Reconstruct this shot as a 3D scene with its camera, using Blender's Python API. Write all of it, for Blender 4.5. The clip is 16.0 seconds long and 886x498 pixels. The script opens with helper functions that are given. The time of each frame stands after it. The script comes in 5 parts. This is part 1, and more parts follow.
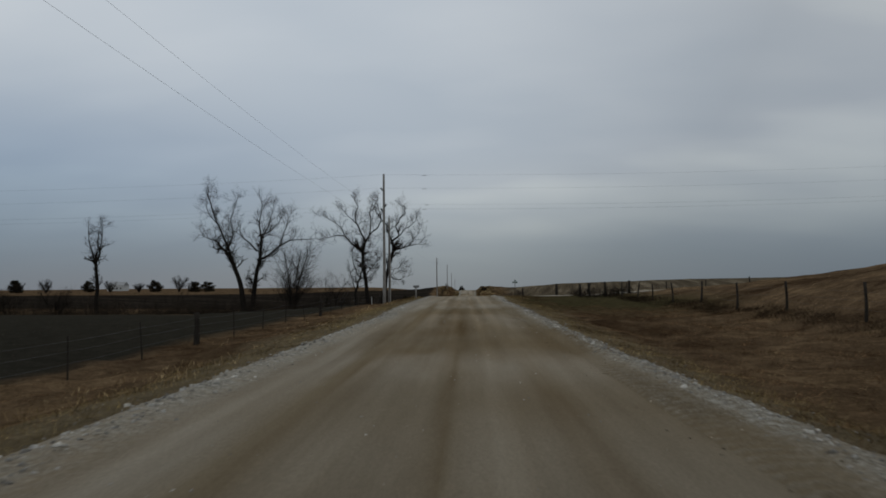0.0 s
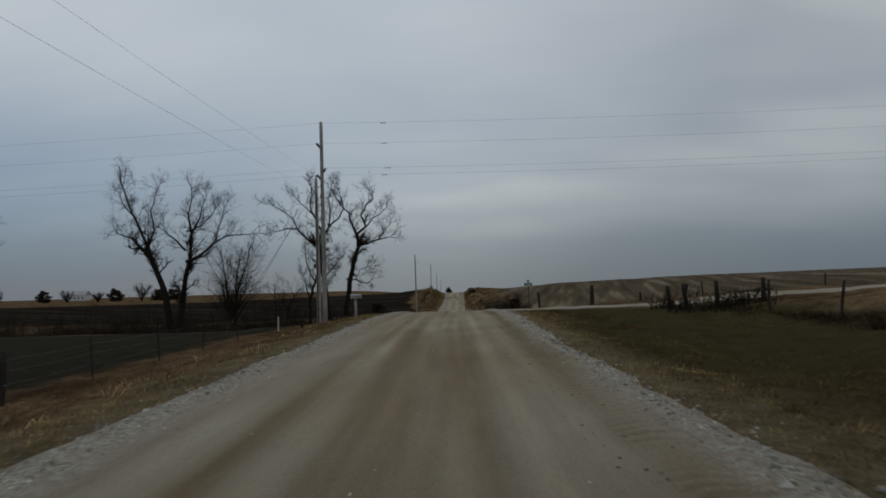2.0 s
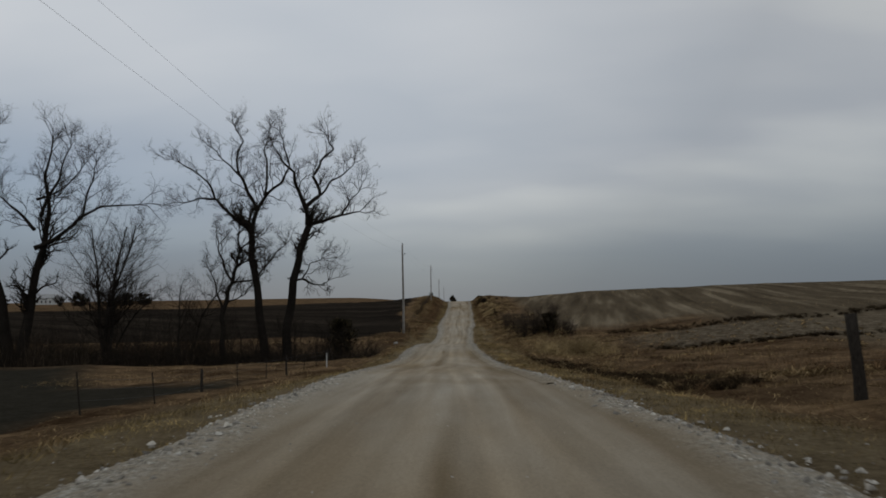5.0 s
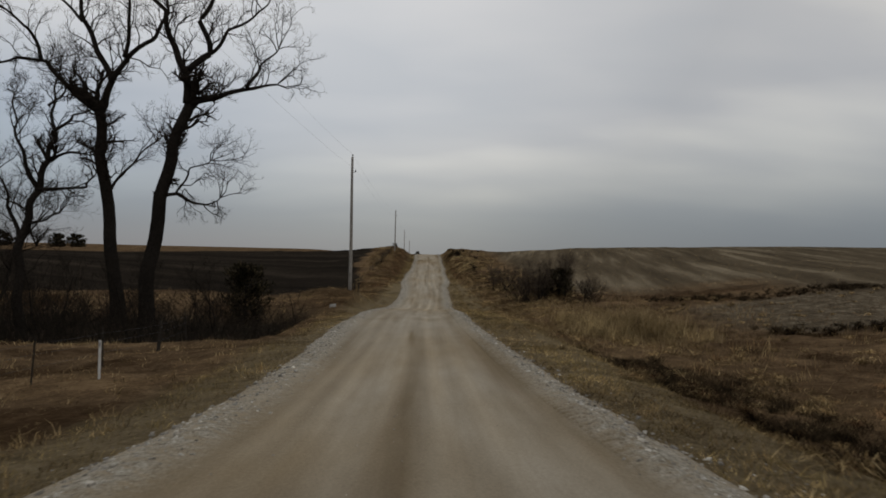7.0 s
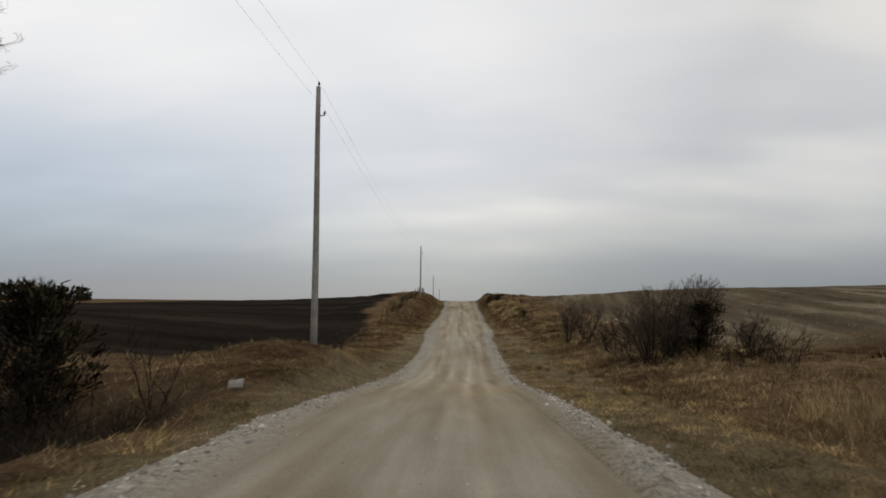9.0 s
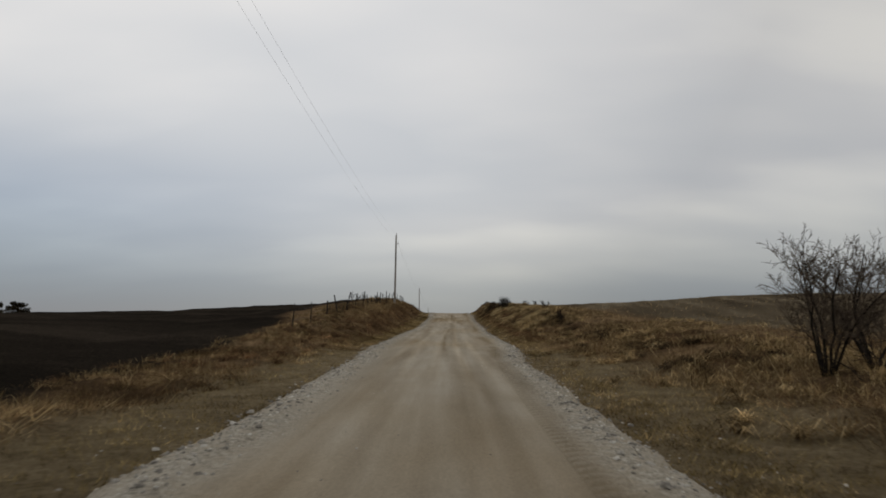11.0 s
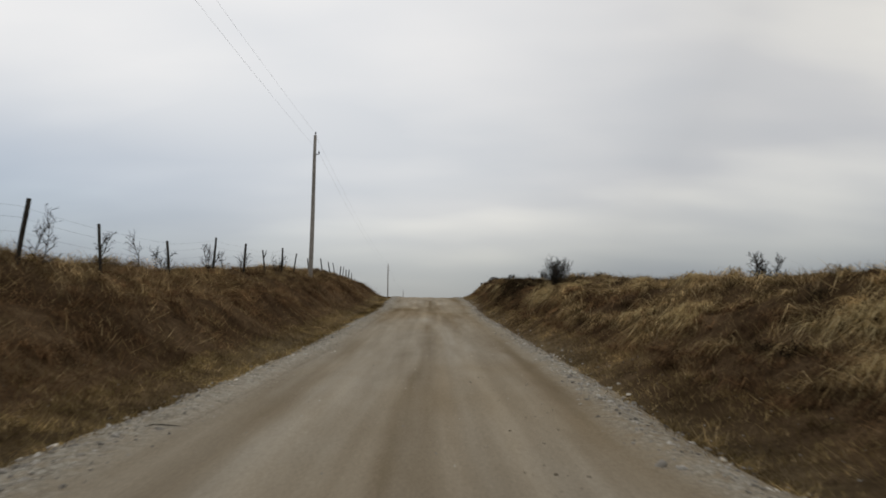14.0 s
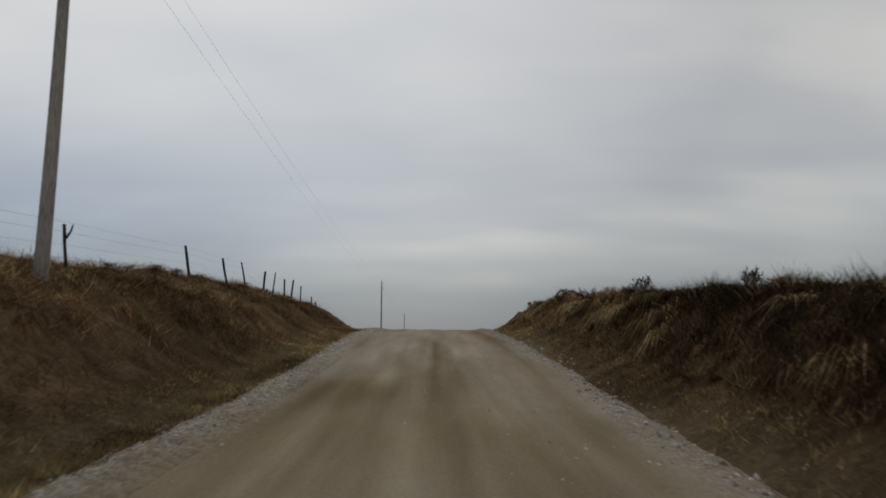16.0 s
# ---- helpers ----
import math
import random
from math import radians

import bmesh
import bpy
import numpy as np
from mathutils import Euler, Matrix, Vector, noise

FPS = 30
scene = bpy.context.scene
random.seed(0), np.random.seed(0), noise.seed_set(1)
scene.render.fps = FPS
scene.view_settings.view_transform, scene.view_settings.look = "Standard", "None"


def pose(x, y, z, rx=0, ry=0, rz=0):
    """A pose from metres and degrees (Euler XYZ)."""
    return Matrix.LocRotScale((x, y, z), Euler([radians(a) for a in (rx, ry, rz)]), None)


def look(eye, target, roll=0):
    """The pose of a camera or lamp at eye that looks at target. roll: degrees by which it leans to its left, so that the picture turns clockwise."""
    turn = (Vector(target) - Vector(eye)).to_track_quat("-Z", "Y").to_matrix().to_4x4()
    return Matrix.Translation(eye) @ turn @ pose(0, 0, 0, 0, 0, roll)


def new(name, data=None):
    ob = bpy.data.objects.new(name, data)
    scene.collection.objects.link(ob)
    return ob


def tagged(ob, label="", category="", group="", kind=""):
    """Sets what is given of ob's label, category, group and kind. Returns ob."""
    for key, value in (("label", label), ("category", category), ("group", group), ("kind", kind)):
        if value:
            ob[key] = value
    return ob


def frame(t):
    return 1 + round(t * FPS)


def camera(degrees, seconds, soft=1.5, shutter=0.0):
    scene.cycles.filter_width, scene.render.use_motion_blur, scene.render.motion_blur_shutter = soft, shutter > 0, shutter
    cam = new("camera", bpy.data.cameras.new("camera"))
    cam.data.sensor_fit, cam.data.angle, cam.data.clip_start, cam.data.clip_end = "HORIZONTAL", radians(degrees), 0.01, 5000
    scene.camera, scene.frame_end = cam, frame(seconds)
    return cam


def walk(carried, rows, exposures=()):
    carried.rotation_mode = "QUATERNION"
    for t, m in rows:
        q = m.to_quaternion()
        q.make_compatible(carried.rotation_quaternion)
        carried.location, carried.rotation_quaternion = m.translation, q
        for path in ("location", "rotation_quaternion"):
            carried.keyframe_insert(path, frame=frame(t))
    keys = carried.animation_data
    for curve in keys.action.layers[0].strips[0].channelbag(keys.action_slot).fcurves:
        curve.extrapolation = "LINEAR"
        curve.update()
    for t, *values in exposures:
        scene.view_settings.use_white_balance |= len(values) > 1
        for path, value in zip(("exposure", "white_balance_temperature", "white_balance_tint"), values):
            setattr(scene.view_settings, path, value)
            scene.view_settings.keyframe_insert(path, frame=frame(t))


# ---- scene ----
cam = camera(60.0, 16.0, soft=1.7, shutter=0.12)
# seconds, x, y, z, yaw, pitch, roll
PATH = [
    (0, 0.66, 0.00, 1.50, 1.84, 3.41, -0.52),
    (0.5, 0.65, 8.54, 1.67, 2.02, 4.32, -0.04),
    (1, 0.67, 17.09, 1.81, 1.22, 4.77, -0.21),
    (1.5, 0.73, 25.78, 2.02, 0.68, 5.72, -0.78),
    (2, 0.79, 34.30, 2.24, 0.82, 3.48, -1.77),
    (2.5, 0.76, 42.68, 2.40, 1.30, 3.73, -0.57),
    (3, 0.70, 50.72, 2.50, 1.30, 4.81, -1.05),
    (3.5, 0.59, 58.81, 2.63, 1.54, 4.59, -1.38),
    (4, 0.56, 66.95, 2.75, 1.92, 4.69, -2.41),
    (6.5, -0.33, 105.55, 1.96, -0.62, 1.79, 1.79),
    (7, -0.52, 113.62, 1.61, -1.42, 0.90, 1.14),
    (7.5, -0.50, 121.20, 0.88, 0.32, 0.37, 1.07),
    (8, -0.52, 128.59, 0.72, 1.06, 4.05, 2.67),
    (8.5, -0.68, 135.82, 0.66, 1.09, 4.60, 0.53),
    (11, -0.12, 184.19, -0.91, 0.35, 6.64, 0.65),
    (11.5, 0.12, 192.96, -0.61, 0.19, 6.75, -0.50),
    (12, 0.24, 201.72, -0.31, -0.13, 6.79, 0.25),
    (12.5, 0.19, 210.47, -0.00, -0.67, 4.30, 0.08),
    (13, 0.22, 219.40, 0.26, -0.88, 4.14, 0.91),
    (13.5, 0.29, 228.28, 0.50, -1.06, 5.31, 1.14),
    (14, 0.32, 237.33, 0.84, -1.15, 5.48, 0.70),
    (14.5, 0.37, 246.00, 1.19, -1.24, 5.76, 0.89),
    (15, 0.43, 254.35, 1.51, -1.00, 7.11, 0.75),
    (15.5, 0.46, 262.64, 1.92, -0.99, 7.60, 1.66),
    (16, 0.45, 271.19, 2.40, -0.76, 7.17, 0.52),
]


def aim(x, y, z, yaw, pitch, roll):
    a, p = radians(yaw), radians(pitch)
    way = Vector((-math.sin(a) * math.cos(p), math.cos(a) * math.cos(p), math.sin(p)))
    eye = Vector((x, y, z))
    return look(eye, eye + way, roll)


walk(cam, [(t, aim(x, y, z, a, p, r)) for t, x, y, z, a, p, r in PATH],
     [(0.0, -0.36, 6380, 3), (1.0, -0.46, 6360, 3), (2.0, -0.44, 6350, 2), (3.0, -0.36, 6350, 2), (4.2, -0.44, 6400, 3), (6.3, -0.06, 7000, 7), (7.5, -0.1, 7100, 7), (8.0, 0.4, 7150, 7), (8.7, 0.34, 7150, 7), (11.0, 0.01, 7150, 7), (11.5, -0.06, 7150, 7), (12.0, 0.0, 7150, 7), (12.5, 0.1, 7150, 7), (13.0, 0.24, 7150, 7), (14.0, 0.24, 7150, 7), (15.0, 0.25, 7100, 7), (15.5, -0.08, 7000, 7), (16.0, -0.15, 6950, 6)])

# ---------------------------------------------------------------- light
world = bpy.data.worlds.new("overcast_sky")
scene.world = world
world.use_nodes = True
SUN_EL, SUN_AZ = radians(30), radians(-22)


def build_sky():
    nt = world.node_tree
    nt.nodes.clear()
    N = nt.nodes.new
    link = nt.links.new
    out, bg = N("ShaderNodeOutputWorld"), N("ShaderNodeBackground")
    sky = N("ShaderNodeTexSky")
    sky.sky_type, sky.sun_disc = "NISHITA", False
    sky.sun_elevation, sky.sun_rotation = SUN_EL, SUN_AZ
    tc, sep = N("ShaderNodeTexCoord"), N("ShaderNodeSeparateXYZ")
    link(tc.outputs["Generated"], sep.inputs[0])
    # cloud deck: the direction laid onto a flat layer overhead
    add = N("ShaderNodeMath"); add.operation = "ADD"; add.inputs[1].default_value = 0.26
    mx = N("ShaderNodeMath"); mx.operation = "MAXIMUM"; mx.inputs[1].default_value = 0.0
    link(sep.outputs["Z"], mx.inputs[0]); link(mx.outputs[0], add.inputs[0])
    div = N("ShaderNodeVectorMath"); div.operation = "DIVIDE"
    comb = N("ShaderNodeCombineXYZ")
    for k in range(3):
        link(add.outputs[0], comb.inputs[k])
    link(tc.outputs["Generated"], div.inputs[0]); link(comb.outputs[0], div.inputs[1])
    mp = N("ShaderNodeMapping")
    mp.inputs["Location"].default_value = (3.1, 1.35, 0.0)
    mp.inputs["Rotation"].default_value = (0, 0, radians(14))
    mp.inputs["Scale"].default_value = (0.6, 1.15, 0.0)
    link(div.outputs[0], mp.inputs[0])
    big, fine = N("ShaderNodeTexNoise"), N("ShaderNodeTexNoise")
    big.inputs["Scale"].default_value, big.inputs["Detail"].default_value, big.inputs["Roughness"].default_value = 1.05, 3.0, 0.45
    fine.inputs["Scale"].default_value, fine.inputs["Detail"].default_value = 3.0, 4.0
    link(mp.outputs[0], big.inputs["Vector"]); link(mp.outputs[0], fine.inputs["Vector"])
    mix = N("ShaderNodeMath"); mix.operation = "MULTIPLY_ADD"; mix.inputs[1].default_value = 0.16
    link(fine.outputs["Fac"], mix.inputs[0]); link(big.outputs["Fac"], mix.inputs[2])
    ramp = N("ShaderNodeValToRGB")
    e = ramp.color_ramp.elements
    e[0].position, e[0].color = 0.40, (0.40, 0.43, 0.50, 1)
    e[1].position, e[1].color = 0.80, (0.76, 0.755, 0.76, 1)
    m = e.new(0.58); m.color = (0.50, 0.515, 0.57, 1)
    link(mix.outputs[0], ramp.inputs[0])
    # the deck thickens and turns blue-grey towards the rim
    rim = N("ShaderNodeMapRange"); rim.inputs["From Min"].default_value, rim.inputs["From Max"].default_value = 0.0, 0.2
    rim.interpolation_type = "SMOOTHSTEP"
    link(sep.outputs["Z"], rim.inputs["Value"])
    rimmix = N("ShaderNodeMixRGB"); rimmix.inputs[1].default_value = (0.205, 0.238, 0.288, 1)
    link(rim.outputs[0], rimmix.inputs[0]); link(ramp.outputs[0], rimmix.inputs[2])
    # thinner cloud high up, towards the sun
    sunv = N("ShaderNodeVectorMath"); sunv.operation = "DOT_PRODUCT"
    sunv.inputs[1].default_value = (math.sin(SUN_AZ) * math.cos(SUN_EL), math.cos(SUN_AZ) * math.cos(SUN_EL), math.sin(SUN_EL))
    link(tc.outputs["Generated"], sunv.inputs[0])
    glow = N("ShaderNodeMapRange"); glow.inputs["From Min"].default_value, glow.inputs["From Max"].default_value = 0.75, 1.0
    glow.inputs["To Min"].default_value, glow.inputs["To Max"].default_value = 1.0, 1.48
    link(sunv.outputs["Value"], glow.inputs["Value"])
    lit = N("ShaderNodeVectorMath"); lit.operation = "SCALE"
    link(rimmix.outputs[0], lit.inputs[0]); link(glow.outputs[0], lit.inputs["Scale"])
    # the thick low bank of cloud to the west
    west = N("ShaderNodeVectorMath"); west.operation = "DOT_PRODUCT"
    west.inputs[1].default_value = (-0.86, 0.5, -0.15)
    link(tc.outputs["Generated"], west.inputs[0])
    wr = N("ShaderNodeMapRange"); wr.interpolation_type = "SMOOTHSTEP"
    wr.inputs["From Min"].default_value, wr.inputs["From Max"].default_value = 0.42, 0.85
    wr.inputs["To Min"].default_value, wr.inputs["To Max"].default_value = 0.0, 1.0
    link(west.outputs["Value"], wr.inputs["Value"])
    low = N("ShaderNodeMapRange"); low.interpolation_type = "SMOOTHSTEP"
    low.inputs["From Min"].default_value, low.inputs["From Max"].default_value = 0.14, 0.30
    low.inputs["To Min"].default_value, low.inputs["To Max"].default_value = 1.0, 0.0
    link(sep.outputs["Z"], low.inputs["Value"])
    wl = N("ShaderNodeMath"); wl.operation = "MULTIPLY"
    link(wr.outputs[0], wl.inputs[0]); link(low.outputs[0], wl.inputs[1])
    bank = N("ShaderNodeMixRGB"); bank.blend_type = "MULTIPLY"; bank.inputs[2].default_value = (0.50, 0.60, 0.73, 1)
    link(wl.outputs[0], bank.inputs[0]); link(lit.outputs[0], bank.inputs[1])
    east = N("ShaderNodeVectorMath"); east.operation = "DOT_PRODUCT"
    east.inputs[1].default_value = (0.75, 0.65, -0.15)
    link(tc.outputs["Generated"], east.inputs[0])
    er = N("ShaderNodeMapRange"); er.interpolation_type = "SMOOTHSTEP"
    er.inputs["From Min"].default_value, er.inputs["From Max"].default_value = 0.6, 0.95
    er.inputs["To Min"].default_value, er.inputs["To Max"].default_value = 0.0, 0.8
    link(east.outputs["Value"], er.inputs["Value"])
    el = N("ShaderNodeMath"); el.operation = "MULTIPLY"
    link(er.outputs[0], el.inputs[0]); link(low.outputs[0], el.inputs[1])
    bank2 = N("ShaderNodeMixRGB"); bank2.blend_type = "MULTIPLY"; bank2.inputs[2].default_value = (0.74, 0.77, 0.82, 1)
    link(el.outputs[0], bank2.inputs[0]); link(bank.outputs[0], bank2.inputs[1])
    clear = N("ShaderNodeVectorMath"); clear.operation = "SCALE"; clear.inputs["Scale"].default_value = 0.08
    link(sky.outputs[0], clear.inputs[0])
    both = N("ShaderNodeMixRGB"); both.inputs[0].default_value = 0.93
    link(clear.outputs[0], both.inputs[1]); link(bank2.outputs[0], both.inputs[2])
    link(both.outputs[0], bg.inputs[0])
    bg.inputs[1].default_value = 1.0
    link(bg.outputs[0], out.inputs[0])


build_sky()
sun = new("sun", bpy.data.lights.new("sun", "SUN"))
sun.data.energy, sun.data.angle, sun.data.color = 0.4, radians(25), (1.0, 0.96, 0.9)
sun.matrix_world = look((0, 0, 60), Vector((0, 0, 60)) - Vector((math.sin(SUN_AZ) * math.cos(SUN_EL), math.cos(SUN_AZ) * math.cos(SUN_EL), math.sin(SUN_EL))))

# ---------------------------------------------------------------- materials


def ramp_node(nt, stops):
    r = nt.nodes.new("ShaderNodeValToRGB")
    e = r.color_ramp.elements
    while len(e) > 1:
        e.remove(e[-1])
    e[0].position, e[0].color = stops[0][0], (*stops[0][1], 1)
    for p, c in stops[1:]:
        e.new(p).color = (*c, 1)
    return r


def noise_node(nt, scale, detail=4.0, rough=0.55, stretch=None, coords="Object"):
    n = nt.nodes.new("ShaderNodeTexNoise")
    n.inputs["Scale"].default_value, n.inputs["Detail"].default_value, n.inputs["Roughness"].default_value = scale, detail, rough
    tc = nt.nodes.new("ShaderNodeTexCoord")
    mp = nt.nodes.new("ShaderNodeMapping")
    mp.inputs["Scale"].default_value = stretch or (1, 1, 1)
    nt.links.new(tc.outputs[coords], mp.inputs[0])
    nt.links.new(mp.outputs[0], n.inputs["Vector"])
    return n


def mixed(nt, fac, a, b, kind="MIX"):
    m = nt.nodes.new("ShaderNodeMixRGB")
    m.blend_type = kind
    for sock, v in ((m.inputs[0], fac), (m.inputs[1], a), (m.inputs[2], b)):
        if isinstance(v, (int, float)):
            sock.default_value = v
        elif isinstance(v, tuple):
            sock.default_value = (*v, 1)
        else:
            nt.links.new(v, sock)
    return m.outputs[0]


def material(name, rough=0.9):
    m = bpy.data.materials.new(name)
    m.use_nodes = True
    p = m.node_tree.nodes["Principled BSDF"]
    p.inputs["Roughness"].default_value = rough
    p.inputs["Specular IOR Level"].default_value = 0.0 if rough > 0.88 else 0.25
    return m, m.node_tree, p


def bump(nt, p, height, strength, distance):
    b = nt.nodes.new("ShaderNodeBump")
    b.inputs["Strength"].default_value, b.inputs["Distance"].default_value = strength, distance
    nt.links.new(height, b.inputs["Height"])
    nt.links.new(b.outputs[0], p.inputs["Normal"])


def grained(name, dark, light, scale, rough=0.9, stretch=None, big=0.15, relief=0.5, depth=0.02, metal=0.0):
    """Two scales of variation between two colours, with relief."""
    m, nt, p = material(name, rough)
    n1 = noise_node(nt, scale, 5, 0.6, stretch)
    n2 = noise_node(nt, scale * 0.13, 3, 0.5)
    r = ramp_node(nt, [(0.3, dark), (0.7, light)])
    nt.links.new(n1.outputs["Fac"], r.inputs[0])
    r2 = ramp_node(nt, [(0.3, (1 - big,) * 3), (0.7, (1 + big,) * 3)])
    nt.links.new(n2.outputs["Fac"], r2.inputs[0])
    nt.links.new(mixed(nt, 1.0, r.outputs[0], r2.outputs[0], "MULTIPLY"), p.inputs["Base Color"])
    p.inputs["Metallic"].default_value = metal
    bump(nt, p, n1.outputs["Fac"], relief, depth)
    return m


def leafy(name, stops, rough=0.95, thin=0.4, vary=1.0):
    """Dry stems and blades: each island takes its own shade."""
    m, nt, p = material(name, rough)
    g = nt.nodes.new("ShaderNodeNewGeometry")
    r = ramp_node(nt, stops)
    nt.links.new(g.outputs["Random Per Island"], r.inputs[0])
    n = noise_node(nt, 0.24, 5, 0.6)
    r2 = ramp_node(nt, [(0.36, (0.42, 0.39, 0.36)), (0.5, (0.9, 0.88, 0.85)), (0.64, (1.3, 1.27, 1.18))])
    nt.links.new(n.outputs["Fac"], r2.inputs[0])
    n3 = noise_node(nt, 1.7, 5, 0.75)
    r3 = ramp_node(nt, [(0.39, (0.34, 0.32, 0.3)), (0.5, (0.95, 0.95, 0.95)), (0.61, (1.8, 1.77, 1.7))])
    nt.links.new(n3.outputs["Fac"], r3.inputs[0])
    col = mixed(nt, vary, r.outputs[0], r2.outputs[0], "MULTIPLY")
    col = mixed(nt, vary, col, r3.outputs[0], "MULTIPLY")
    nt.links.new(col, p.inputs["Base Color"])
    if thin:
        t, mix = nt.nodes.new("ShaderNodeBsdfTranslucent"), nt.nodes.new("ShaderNodeMixShader")
        nt.links.new(col, t.inputs[0])
        mix.inputs[0].default_value = thin
        nt.links.new(p.outputs[0], mix.inputs[1])
        nt.links.new(t.outputs[0], mix.inputs[2])
        nt.links.new(mix.outputs[0], nt.nodes["Material Output"].inputs[0])
    return m


MAT_POLE = grained("weathered_pole_wood", (0.17, 0.155, 0.14), (0.42, 0.395, 0.36), 9, stretch=(6, 6, 0.5), big=0.2, depth=0.01)
MAT_POST = grained("grey_post_wood", (0.018, 0.0155, 0.013), (0.065, 0.056, 0.047), 14, stretch=(5, 5, 0.6), depth=0.01)
MAT_BARK = grained("dark_bark", (0.011, 0.0095, 0.008), (0.038, 0.032, 0.027), 9, stretch=(3, 3, 0.7), depth=0.03)
MAT_TWIG = grained("twig_bark", (0.014, 0.0115, 0.0095), (0.042, 0.034, 0.027), 6)
MAT_BRIAR = grained("brown_briar_bark", (0.05, 0.038, 0.028), (0.13, 0.1, 0.075), 6)
MAT_STEEL = grained("galvanised_steel", (0.22, 0.22, 0.22), (0.38, 0.38, 0.38), 30, 0.5, metal=0.7)
MAT_CONCRETE = grained("weathered_concrete", (0.2, 0.19, 0.17), (0.42, 0.4, 0.37), 14, 0.9, depth=0.01)
MAT_WIRE = grained("weathered_wire", (0.05, 0.05, 0.052), (0.10, 0.10, 0.105), 30, 0.6, metal=0.3)
MAT_BLACK = grained("dark_insulator", (0.008, 0.008, 0.009), (0.02, 0.02, 0.022), 30, 0.35)
MAT_WHITE = grained("weathered_white_plastic", (0.5, 0.5, 0.48), (0.72, 0.72, 0.70), 12, 0.6)
MAT_GREEN = grained("green_sign_sheet", (0.01, 0.075, 0.04), (0.02, 0.11, 0.06), 6, 0.5, relief=0.1)
MAT_CEDAR = leafy("dark_cedar", [(0.0, (0.014, 0.013, 0.009)), (0.6, (0.042, 0.038, 0.025)), (1.0, (0.1, 0.078, 0.05))])
FALLOW = leafy("grey_stubble", [(0.0, (0.03, 0.026, 0.019)), (1.0, (0.1, 0.088, 0.066))])

GRASS = leafy("dry_grass", [(0.0, (0.063, 0.043, 0.024)), (0.35, (0.203, 0.140, 0.073)), (0.7, (0.357, 0.263, 0.140)), (1.0, (0.602, 0.476, 0.280))])
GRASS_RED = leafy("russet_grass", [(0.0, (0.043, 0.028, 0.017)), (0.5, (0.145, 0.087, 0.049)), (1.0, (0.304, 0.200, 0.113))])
GRASS_LOW = leafy("verge_grass", [(0.0, (0.085, 0.064, 0.028)), (0.5, (0.25, 0.188, 0.085)), (1.0, (0.45, 0.35, 0.18))])
STALK = leafy("pale_stalks", [(0.0, (0.161, 0.115, 0.057)), (0.5, (0.345, 0.259, 0.138)), (1.0, (0.575, 0.471, 0.287))])
TURF = leafy("dark_turf", [(0.0, (0.034, 0.030, 0.013)), (0.6, (0.079, 0.069, 0.028)), (1.0, (0.166, 0.128, 0.058))])
STRAW = leafy("golden_straw", [(0.0, (0.175, 0.122, 0.057)), (0.5, (0.525, 0.400, 0.206)), (1.0, (0.750, 0.625, 0.362))], vary=0.3)
STONES = leafy("limestone_gravel", [(0.0, (0.17, 0.155, 0.135)), (0.6, (0.33, 0.31, 0.275)), (1.0, (0.56, 0.535, 0.485))], 0.85, 0.0, 0.5)
TREAD = leafy("tan_tread_clods", [(0.0, (0.2, 0.168, 0.122)), (1.0, (0.42, 0.37, 0.295))], 0.9, 0.0, 0.3)
CLODS = leafy("damp_clods", [(0.0, (0.095, 0.076, 0.054)), (0.7, (0.203, 0.165, 0.121)), (1.0, (0.405, 0.358, 0.284))], 0.9, 0.0)
BRIAR = leafy("grey_brown_stems", [(0.0, (0.022, 0.018, 0.014)), (0.7, (0.06, 0.048, 0.036)), (1.0, (0.13, 0.1, 0.075))])
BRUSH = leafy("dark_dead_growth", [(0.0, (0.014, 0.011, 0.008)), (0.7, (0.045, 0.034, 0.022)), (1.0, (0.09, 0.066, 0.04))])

# ---------------------------------------------------------------- lie of the land
ROAD_Z = [-0.19, 0.0, 0.19, 0.35, 0.62, 0.85, 0.97, 1.15, 1.36, 1.34, 1.1, 0.73, 0.22, -0.45, -0.84, -1.0, -1.12, -1.4, -1.98, -2.5,
          -2.22, -1.87, -1.53, -1.23, -0.94, -0.58, -0.18, 0.2, 0.8, 1.28, 1.92, 2.72, 3.3, 3.3, 2.9, 2.48, 2.1, 1.8, 1.5, 1.2, 0.9, 0.6, 0.3]
ROAD_Y = np.arange(-10, 420, 10.0)
_fine = np.arange(-60, 900, 1.0)
_raw = np.interp(_fine, ROAD_Y, ROAD_Z)
_ker = np.exp(-0.5 * (np.arange(-16, 17) / 5.0) ** 2)
_smooth = np.convolve(np.pad(_raw, 16, mode="edge"), _ker / _ker.sum(), mode="valid")


def road_z(y):
    return np.interp(y, _fine, _smooth)


STATION = [-40, 0, 32, 64, 79, 90, 101, 128, 142, 160, 176, 186, 199, 224, 240, 251, 275, 288, 303, 325, 400, 700, 2500]
